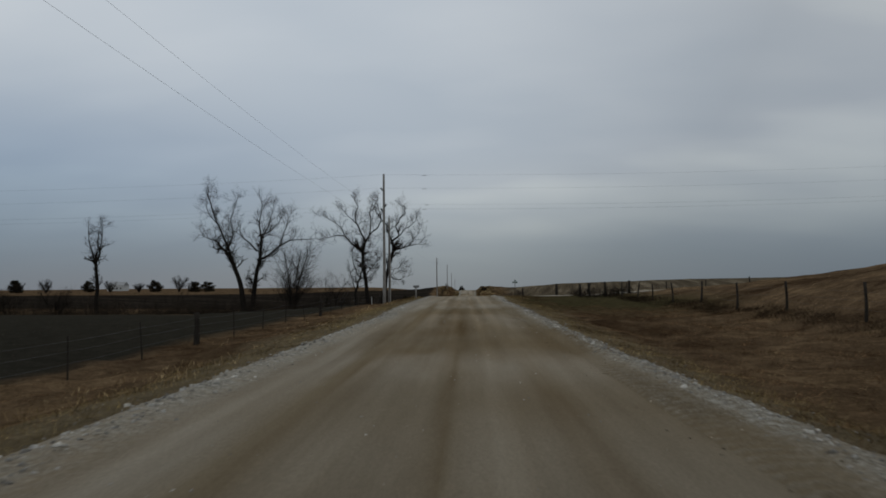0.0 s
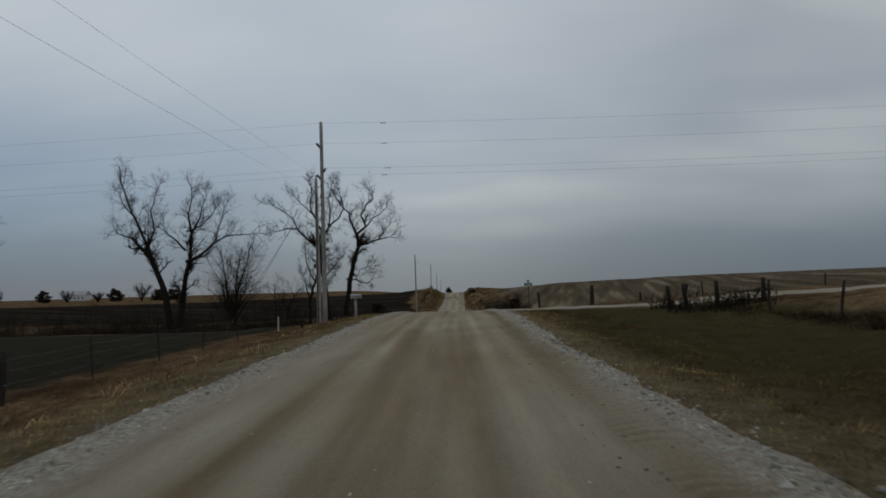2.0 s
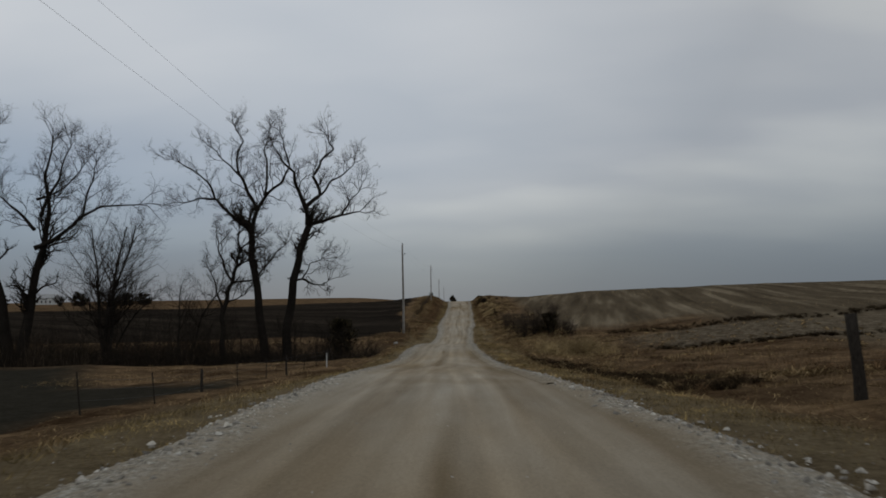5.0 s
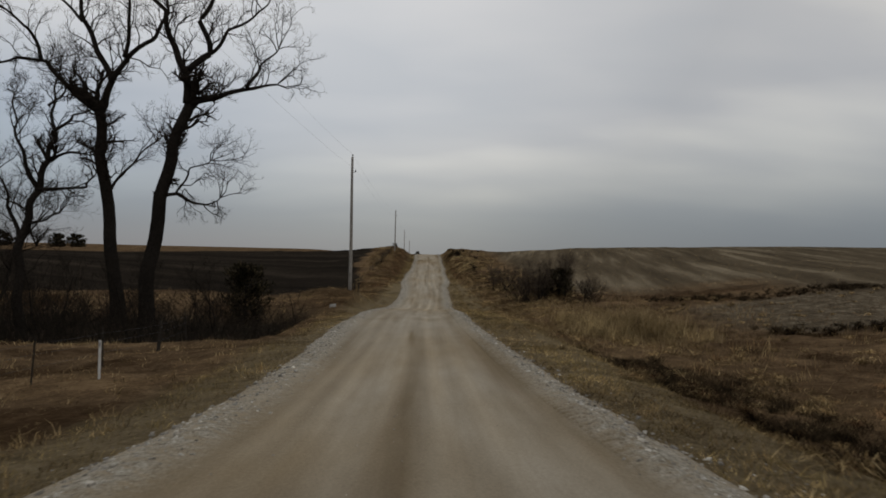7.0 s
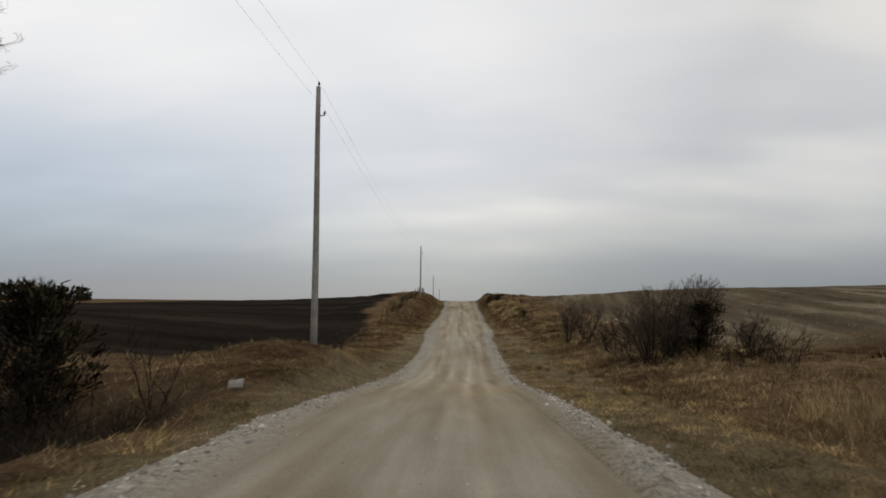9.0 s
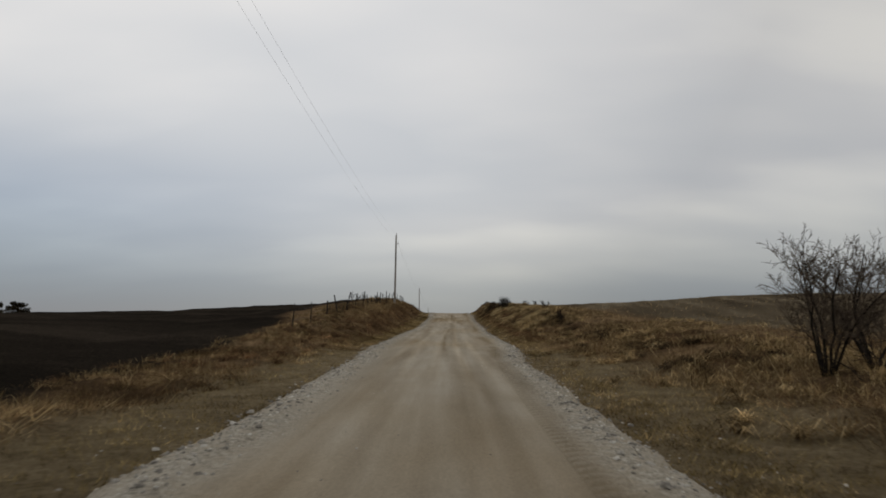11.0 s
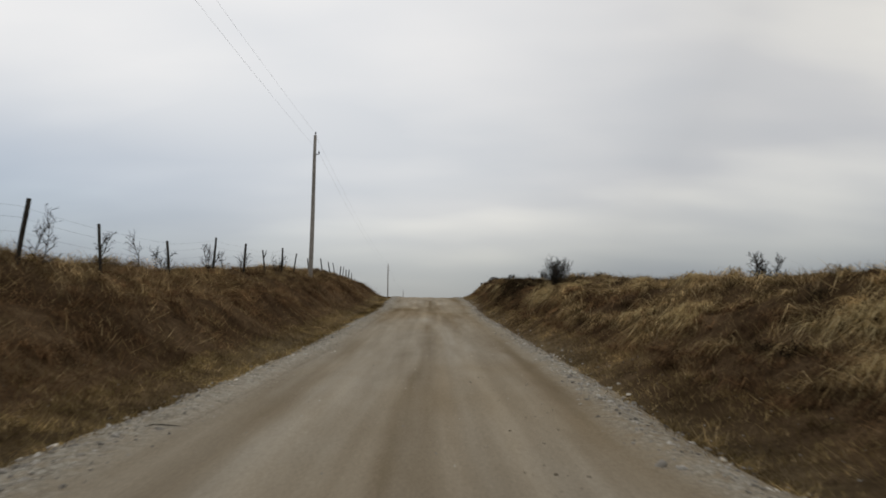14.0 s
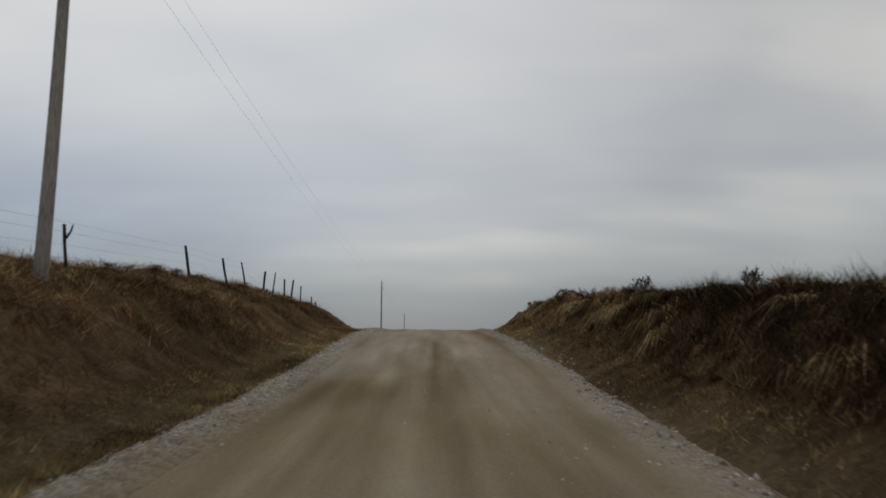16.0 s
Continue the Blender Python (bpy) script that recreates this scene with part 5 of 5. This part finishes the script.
# golden low grass at the foot of the banks
for s in (-1, 1):
    u, y = scatter(9000, 0, 1.25, 225, 313.9, 0.2)
    x = s * (road_edge(s * np.ones(len(y)), y) + u - 0.05)
    keep = GR.random(len(x)) < (1.0 if s < 0 else 0.4)
    x, y = x[keep], y[keep]
    blades("foot_grass", x, y, GR.uniform(0.08, 0.22, len(x)), 0.01, 1.1, 12, GRASS_LOW, "golden low grass at the foot of the bank", base=on_top, droop=0.7, fine=True)
    u, y = scatter(5000, 0.15, 1.3, 215, 313.9, 0.5)
    x = s * (road_edge(s * np.ones(len(y)), y) + u)
    blades("foot_straw", x, y, GR.uniform(0.08, 0.24, len(x)), 0.012, 1.2, 10, GRASS, "tan straw grass at the foot of the bank", base=on_top, droop=0.7, fine=True)
    x, y = scatter(15000, 4.3, 9.6 if s < 0 else 7.0, -6, 90, 0.1)
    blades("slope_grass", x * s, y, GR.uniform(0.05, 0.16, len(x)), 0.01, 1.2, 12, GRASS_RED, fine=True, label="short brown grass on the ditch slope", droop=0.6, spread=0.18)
# matted brown patches in the roadside hollow
x, y = scatter(6500, 7.4, 14.0, -2, 48, 0.6)
blades("matted_grass", x, y, GR.uniform(0.1, 0.28, len(x)), 0.01, 1.4, 14, GRASS_RED, "matted brown dead grass in the roadside hollow", spread=0.2, droop=0.8, fine=True)
x, y = scatter(2200, 12.9, 14.3, 4, 72, 0.2)
blades("fence_growth", x, y, GR.uniform(0.25, 0.5, len(x)), 0.012, 0.9, 14, BRUSH, "dark dead growth along the field fence", spread=0.2, droop=0.6, fine=True)
# lawn at the junction
x, y = scatter(9000, 4.2, 15, 23.5, 78.8, 0.0)
s_ = cover(x, y)[2]
x, y = x[s_ > 0.3], y[s_ > 0.3]
blades("turf", x, y, GR.uniform(0.04, 0.1, len(x)), 0.01, 0.9, 8, TURF, "short olive turf at the junction corner", fine=True)
# rank weeds further from the road
x, y = scatter(9000, 12.5, 34, 102.2, 210.2, 0.6)
x, y = drop(x, y, 1, 0.9)
blades("field_weeds", x, y, GR.uniform(0.12, 0.5, len(x)), 0.022, 0.8, 5, GRASS_RED, "rank brown dead weeds in a low field", spread=0.25, fine=True)
x, y = scatter(900, 8.5, 24, 137, 181, 1.0)
blades("tall_weeds", x, y, GR.uniform(0.3, 0.8, len(x)), 0.013, 0.6, 6, GRASS, "stand of tall golden dead weeds", spread=0.2)
x, y = scatter(9000, -60, -9.5, -6, 64, 0.2)
blades("field_stubble", x, y, GR.uniform(0.05, 0.16, len(x)), 0.02, 0.7, 3, FALLOW, "short grey-brown stubble of a flat field", spread=0.3, fine=True)
x, y = scatter(4000, -25, -8.5, 126, 146.6, 0.3)
blades("pasture_grass", x, y, GR.uniform(0.08, 0.25, len(x)), 0.02, 0.8, 5, GRASS, "short tan pasture grass above the creek", spread=0.25, fine=True)
x, y = scatter(4000, -60, -8.5, 166.4, 176.1, 0.3)
blades("creek_bank_grass", x, y, GR.uniform(0.15, 0.4, len(x)), 0.025, 0.8, 4, GRASS, "pale dead grass on the far creek bank", spread=0.25, fine=True)
# corn stubble on the field above
x = np.round(GR.uniform(13, 60, 11000) / 0.76) * 0.76 + GR.normal(size=11000) * 0.05
y = GR.uniform(189, 318, 11000)
blades("corn_stubble", x, y, GR.uniform(0.12, 0.4, len(x)), 0.02, 0.8, 2, GRASS, "pale broken corn stalks in rows", spread=0.1, fine=True)
x = np.round(GR.uniform(14.5, 60, 7000) / 0.76) * 0.76 + GR.normal(size=7000) * 0.05
y = GR.uniform(-4, 68, 7000)
blades("corn_stubble", x, y, GR.uniform(0.05, 0.16, len(x)), 0.02, 0.9, 2, GRASS, "pale broken corn stalks in rows", spread=0.1, fine=True)
# tussocks whose long blades arch over and hang downhill
def mops(name, X, Y, size, per, width, mat, label, down=0.0, rise=1.2):
    n = len(X)
    cx, cy, L = np.repeat(X, per), np.repeat(Y, per), np.repeat(size, per) * GR.uniform(0.45, 1.2, n * per)
    a = GR.random(n * per) * 2 * np.pi
    way = np.stack([np.cos(a) + down, np.sin(a)], -1) * (0.9 * L)[:, None]
    rx0, ry0 = cx + GR.normal(size=n * per) * 0.13 * L, cy + GR.normal(size=n * per) * 0.13 * L
    side = np.stack([-np.sin(a), np.cos(a)], -1) * (width * GR.uniform(0.6, 1.4, n * per))[:, None]
    z0 = land(rx0, ry0)
    lift = rise * L * GR.uniform(0.6, 1.2, n * per)
    V = np.zeros((n * per, 5, 3))
    for q, k in enumerate((0.0, 0.45, 1.0)):
        px, py = rx0 + way[:, 0] * k, ry0 + way[:, 1] * k
        g = land(px, py)
        z = np.maximum(z0 * (1 - k) + g * k + lift * k * (1 - k), g) + 0.02
        for w, f in ((0, -0.5), (1, 0.5)) if k < 1 else ((0, 0.0),):
            V[:, 2 * q + w] = np.stack([px + side[:, 0] * f, py + side[:, 1] * f, z], -1)
    b = 5 * np.arange(n * per)[:, None]
    F = np.concatenate([b + [0, 1, 3], b + [0, 3, 2], b + [2, 3, 4]])
    tagged(new(name, mesh_np(name, V.reshape(-1, 3), F, [mat])), label, "grass", kind="stuff")


def where(x, y, keep):
    return x[keep], y[keep]


x, y = scatter(520, 5.5, 8.4, 240, 313, 0)
x, y = where(x, y, lumps(x, y, 1.6, 31) > np.where(y < 268, 0.0, 0.36))
mops("straw_tussocks", x, y, GR.uniform(0.4, 0.8, len(x)), 95, 0.011, STRAW, "golden straw tussocks flopped over the cut bank", -0.5, 0.75)
x, y = scatter(420, 5.0, 9.5, 236, 313, 0)
x, y = where(x, y, (y < 268) | (GR.random(len(x)) < 0.45))
mops("tan_tussocks", x, y, GR.uniform(0.35, 0.8, len(x)), 70, 0.011, GRASS, "tan dead tussocks on the cut bank", -0.6)
x, y = scatter(520, 4.4, 6.6, 225, 313, 0)
mops("russet_tussocks", x, y, GR.uniform(0.2, 0.5, len(x)), 45, 0.011, GRASS_RED, "russet dead tussocks low on the cut bank", -0.5)
x, y = scatter(420, 5.0, 8.6, 205, 313, 0)
mops("russet_tussocks", -x, y, GR.uniform(0.3, 0.65, len(x)), 55, 0.011, GRASS_RED, "russet dead tussocks over the bank", 0.4)
x, y = scatter(160, 7.0, 8.8, 205, 313, 0)
mops("tan_tussocks", -x, y, GR.uniform(0.3, 0.6, len(x)), 80, 0.009, GRASS, "tan dead tussocks along the bank top", 0.4)
for lo, hi, n in ((104, 150, 260), (150, 235, 520)):
    x, y = scatter(n, 3.6, 14, lo, hi, 0.6)
    mops("tan_tussocks", x, y, GR.uniform(0.3, 0.75, len(x)), 50, 0.014, GRASS, "tan dead tussocks in the ditch", -0.1)
    x, y = scatter(n // 2, 5.5, 16, lo, hi, 0.6)
    mops("russet_tussocks", x, y, GR.uniform(0.3, 0.7, len(x)), 50, 0.014, GRASS_RED if lo < 150 else STALK, "brown dead tussocks in the ditch", -0.1)
x, y = scatter(7000, 2.2, 5.2, 100, 215, 0.4)
keep = x > road_edge(x, y) + 0.15
blades("matted_verge", x[keep], y[keep], GR.uniform(0.06, 0.2, keep.sum()), 0.012, 1.3, 12, GRASS, "matted tan grass on the flat verge", base=on_top, spread=0.16, droop=0.8, fine=True)
x, y = scatter(260, 5.6, 9.2, 104, 145, 0.6)
mops("dark_tussocks", x, y, GR.uniform(0.4, 0.8, len(x)), 90, 0.012, BRUSH, "dark tussocks in the ditch bottom", -0.1)
x, y = scatter(220, 5.4, 8.6, 203, 252, 0.8)
mops("dark_tussocks", x, y, GR.uniform(0.35, 0.7, len(x)), 70, 0.012, BRUSH, "dark tussocks in the ditch bottom", -0.1)
# dark-coloured clumps put shade between the other tussocks of the cut bank
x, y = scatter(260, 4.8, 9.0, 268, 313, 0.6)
mops("dark_tussocks", x, y, GR.uniform(0.3, 0.6, len(x)), 60, 0.012, BRUSH, "dark tussocks standing for shade on the cut bank", -0.5)
x, y = scatter(420, 15, 46, 140, 180, 0.9)
mops("flat_tussocks", x, y, GR.uniform(0.3, 0.7, len(x)), 34, 0.022, GRASS, "tan dead tussocks dotted over a low flat", 0.0, 1.3)
# dark rank edges of the flat by the waterway
for y0, y1, n in ((155.5, 159.5, 420), (177.5, 182.5, 520)):
    x, y = scatter(n, 19, 60, y0, y1, 0.4)
    mops("rank_weeds", x, y, GR.uniform(0.5, 1.0, len(x)), 36, 0.02, BRUSH, "dark rank weeds edging a pale flat", 0.0, 1.6)
# blades coloured dark to stand for shade in the hollows of the cut bank
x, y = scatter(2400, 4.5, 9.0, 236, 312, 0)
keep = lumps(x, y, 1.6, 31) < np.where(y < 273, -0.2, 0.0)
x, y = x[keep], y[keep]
blades("hollow_shade", x, y, GR.uniform(0.15, 0.4, len(x)), 0.01, 1.0, 30, BRUSH, "dark blades standing for shade in hollows of the cut bank", spread=0.16, droop=0.8, fine=True)
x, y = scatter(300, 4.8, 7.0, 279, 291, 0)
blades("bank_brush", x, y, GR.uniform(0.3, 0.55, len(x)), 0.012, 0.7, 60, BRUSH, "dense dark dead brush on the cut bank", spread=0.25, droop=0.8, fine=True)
x, y = scatter(800, 5.4, 9.6, 106, 142, 0.7)
blades("dark_weeds", x, y, GR.uniform(0.3, 0.6, len(x)), 0.012, 0.8, 36, BRUSH, "dark rotted weeds in the ditch", spread=0.3, droop=0.7, fine=True)
# litter whose dark colour deepens the bank's foot in place of shade
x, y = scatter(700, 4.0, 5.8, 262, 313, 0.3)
blades("foot_shade_litter", x, y, GR.uniform(0.08, 0.25, len(x)), 0.013, 1.3, 26, BRUSH, "litter coloured dark as shade at the foot of the cut bank", base=on_top, spread=0.2, droop=0.8, fine=True)
# rough brown tufts over both banks
for s in (-1, 1):
    x, y = scatter(3600, 4.3, 9.5, 200, 314, 1.0)
    tone = GR.random(len(x)) < 0.45
    for sel, mat in ((tone, GRASS), (~tone, GRASS_RED)):
        blades("bank_tufts", s * x[sel], y[sel], GR.uniform(0.16, 0.36, sel.sum()), 0.01, 1.25, 36, mat, "rough brown dead tufts on the bank", spread=0.07, droop=0.9, fine=True)
# stand of tall golden weeds in the ditch
x, y = scatter(900, 8.4, 14.6, 152, 166, 0.8)
blades("tall_weeds", x, y, GR.uniform(0.9, 1.8, len(x)), 0.014, 0.5, 30, STALK, "stand of tall golden dead weeds", spread=0.28, droop=0.6, fine=True)
x, y = scatter(1500, 6.5, 20, 104, 200, 1.3)
blades("dark_weeds", x, y, GR.uniform(0.2, 0.5, len(x)), 0.012, 0.9, 24, BRUSH, "dark rotted weeds in the ditch", spread=0.3, droop=0.7, fine=True)
x, y = scatter(1500, 5.2, 11.0, 150, 250, 1.0)
blades("straw_tussocks", x, y, GR.uniform(0.25, 0.55, len(x)), 0.014, 1.4, 18, GRASS, "tan straw tussocks in the ditch", spread=0.1)
x, y = scatter(900, -9.5, -6.2, 196, 314, 1.0)
blades("straw_tussocks", x, y, GR.uniform(0.22, 0.45, len(x)), 0.011, 1.3, 16, GRASS, "tan straw tussocks along the bank top", spread=0.1, droop=0.7, dirx=np.full(len(x), 0.4))
x, y = scatter(700, -7.5, -4.2, -6, 140, 1.0)
blades("straw_tussocks", x, y, GR.uniform(0.12, 0.3, len(x)), 0.013, 1.2, 14, GRASS, "tan straw tussocks on the verge", spread=0.1)
# pale bent stalks
x, y = scatter(1500, 5.6, 13, 240, 308.2, 0.9)
blades("bent_stalks", x, y, GR.uniform(0.25, 0.5, len(x)), 0.014, 1.6, 5, STALK, "pale bent grass stalks flopped over the bank", spread=0.18, dirx=np.full(len(x), -0.8))
x, y = scatter(500, 6.5, 12, 146.6, 160.5, 0.9)
blades("bent_stalks", x, y, GR.uniform(0.3, 0.9, len(x)), 0.014, 1.5, 3, STALK, "pale fallen weed stalks in the ditch", spread=0.25)


def thicket(name, n, x0, x1, y0, y1, h0, h1, label):
    """Bare brush too dense to count."""
    hp = Heap()
    for _ in range(n):
        x, y = GR.uniform(x0, x1), GR.uniform(y0, y1)
        z = land1(x, y) - 0.1
        h = GR.uniform(h0, h1)
        for _ in range(4):
            d = np.array([GR.normal() * 0.4, GR.normal() * 0.4, 1.0])
            p = np.array([x, y, z]) + np.array([GR.normal(), GR.normal(), 0]) * 0.3
            pts = [p]
            for _ in range(3):
                d = unit(d + GR.normal(size=3) * 0.25)
                pts.append(pts[-1] + d * h / 3)
            hp.tube(pts, [0.022, 0.017, 0.012, 0.006], 3)
            for _ in range(7):
                j = int(GR.integers(1, 4))
                q = pts[j] * GR.uniform(0.9, 1.0) + 0 * p if j == 0 else pts[j - 1] + (pts[j] - pts[j - 1]) * GR.random()
                e = unit(unit(pts[j] - pts[j - 1]) + GR.normal(size=3) * 0.6)
                hp.tube([q, q + e * h * 0.36], [0.013, 0.006], 3)
    tagged(hp.thing(name, MAT_TWIG), label, "brush", kind="stuff")


thicket("creek_brush", 420, -60, -8.5, 147.7, 166.4, 1.0, 3.2, "dark tangled bare brush along the creek")
x, y = scatter(2600, -140, -24, 146.5, 170, 0.5)
blades("hollow_stems", x, y, GR.uniform(2.2, 5.2, len(x)), 0.03, 0.28, 18, BRIAR, "dark dense bare stems filling the hollow", spread=0.6, droop=0.5, fine=True)
x, y = scatter(900, -24, -8.5, 147.5, 166, 0.5)
blades("creek_stems", x, y, GR.uniform(0.8, 2.2, len(x)), 0.016, 0.5, 18, BRIAR, "dark tangled weeds along the creek bed", spread=0.4, droop=0.7, fine=True)
thicket("hollow_brush", 340, -140, -26, 148, 172, 2.2, 5.8, "dark tangled bare brush along the hollow")
thicket("fence_brush", 40, 10.5, 15.5, 69.3, 72, 0.4, 1.0, "dark low brush piled along the fence corner")
thicket("ditch_brush", 60, 7.5, 15, 178.1, 202.2, 0.8, 2.0, "brown bare brush in the ditch")


# ---- loose stones along the road edges
def stones(name, n, side, off0, off1, y0, y1, size, label, mat=None, spread=3.2):
    """Angular crushed stones lying on the surface, by distance from the gravel's edge."""
    y = GR.uniform(y0, y1, n)
    x = side * (road_edge(side * np.ones(n), y) + np.clip(GR.normal((off0 + off1) / 2, (off1 - off0) / spread, n), off0 - 0.2, off1 + 0.2))
    z = on_top(x, y)
    s = size * (0.4 + GR.random(n) ** 2.2 * 1.3)
    base = np.array([(1, 0, 0), (-0.5, 0.87, 0), (-0.5, -0.87, 0), (0.45, 0.5, 0.75), (-0.6, 0.05, 0.62), (0.25, -0.55, 0.7)])
    F0 = np.array([(0, 1, 3), (1, 4, 3), (1, 2, 4), (2, 5, 4), (2, 0, 5), (0, 3, 5), (3, 4, 5)])
    a = GR.random(n) * 2 * np.pi
    V = base[None] * (1 + 0.35 * GR.normal(size=(n, 6, 3))) * s[:, None, None]
    c, sn = np.cos(a)[:, None], np.sin(a)[:, None]
    V = np.stack([V[..., 0] * c - V[..., 1] * sn, V[..., 0] * sn + V[..., 1] * c, V[..., 2] * 0.8], -1)
    V += np.stack([x, y, z - 0.004], -1)[:, None]
    F = (6 * np.arange(n)[:, None, None] + F0[None]).reshape(-1, 3)
    tagged(new(name, mesh_np(name, V.reshape(-1, 3), F, [mat or STONES])), label, "gravel", kind="stuff")


for side in (-1, 1):
    stones("edge_gravel", 15000, side, -0.75 if side < 0 else -0.55, 0.1, -4, 314, 0.021, "pale loose limestone gravel along the road edge")
    stones("coarse_gravel", 5000, side, -0.5, 0.25, -4, 314, 0.036, "coarse pale limestone lumps along the road edge")
    stones("scattered_gravel", 4000, side, 0.1, 1.5, -4, 314, 0.013, "pale stones kicked into the verge grass")
stones("clods", 1300, 1, -1.3, -0.6, -4, 62, 0.017, "dark damp clods scraped up along the road edge", CLODS, 2.2)
stones("clods", 1200, 1, -2.0, -1.2, 240, 312, 0.016, "tan clods along the wheel track", TREAD, 2.2)
stones("road_gravel", 5000, 1, -6.0, -1.0, -4, 310, 0.013, "scattered small stones on the packed road", None, 2.4)


def tread(side, off, half, y0, y1, label):
    """A strip of loose gravel pressed into slanted lugs by a heavy tyre."""
    u, v = np.meshgrid(np.linspace(-1, 1, 15), np.arange(y0, y1, 0.06))
    mid = np.interp(v, EDGE_Y, EDGE_L if side < 0 else EDGE_R) + off
    x = side * (mid + half * u)
    base = np.maximum(land(x, v), road_height(x, v))
    patch = np.clip(0.65 + 0.8 * lumps(0 * v, v, 4.0, 40 + side) + 0.4 * lumps(x, v, 0.5, 44), 0, 1.2)
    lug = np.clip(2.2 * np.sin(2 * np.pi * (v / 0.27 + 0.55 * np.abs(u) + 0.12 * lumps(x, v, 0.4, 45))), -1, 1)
    rim = np.clip((1 - np.abs(u)) / 0.3, 0, 1)
    z = base + 0.004 + rim * patch * (0.024 * lug + 0.018 + 0.012 * lumps(x, v, 0.12, 46)) - 0.05 * np.clip((np.abs(u) - 0.85) / 0.15, 0, 1)
    nx, ny = u.shape[1], u.shape[0]
    a = (np.arange(ny - 1)[:, None] * nx + np.arange(nx - 1)).ravel()
    me = mesh_np("tyre_tread", np.stack([x, v, z], -1).reshape(-1, 3), np.stack([a, a + 1, a + nx + 1, a + nx], -1), [MAT_ROAD], True)
    # grooves darker, lug tops paler: the relief's shading is put into the colour
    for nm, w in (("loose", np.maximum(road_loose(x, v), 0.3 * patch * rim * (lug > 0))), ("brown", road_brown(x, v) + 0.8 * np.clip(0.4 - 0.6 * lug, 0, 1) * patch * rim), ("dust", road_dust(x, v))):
        me.attributes.new(nm, "FLOAT", "POINT").data.foreach_set("value", np.clip(w, 0, 1).ravel().astype(np.float32))
    tagged(new("tyre_tread", me), label, "tyre tread", kind="stuff")


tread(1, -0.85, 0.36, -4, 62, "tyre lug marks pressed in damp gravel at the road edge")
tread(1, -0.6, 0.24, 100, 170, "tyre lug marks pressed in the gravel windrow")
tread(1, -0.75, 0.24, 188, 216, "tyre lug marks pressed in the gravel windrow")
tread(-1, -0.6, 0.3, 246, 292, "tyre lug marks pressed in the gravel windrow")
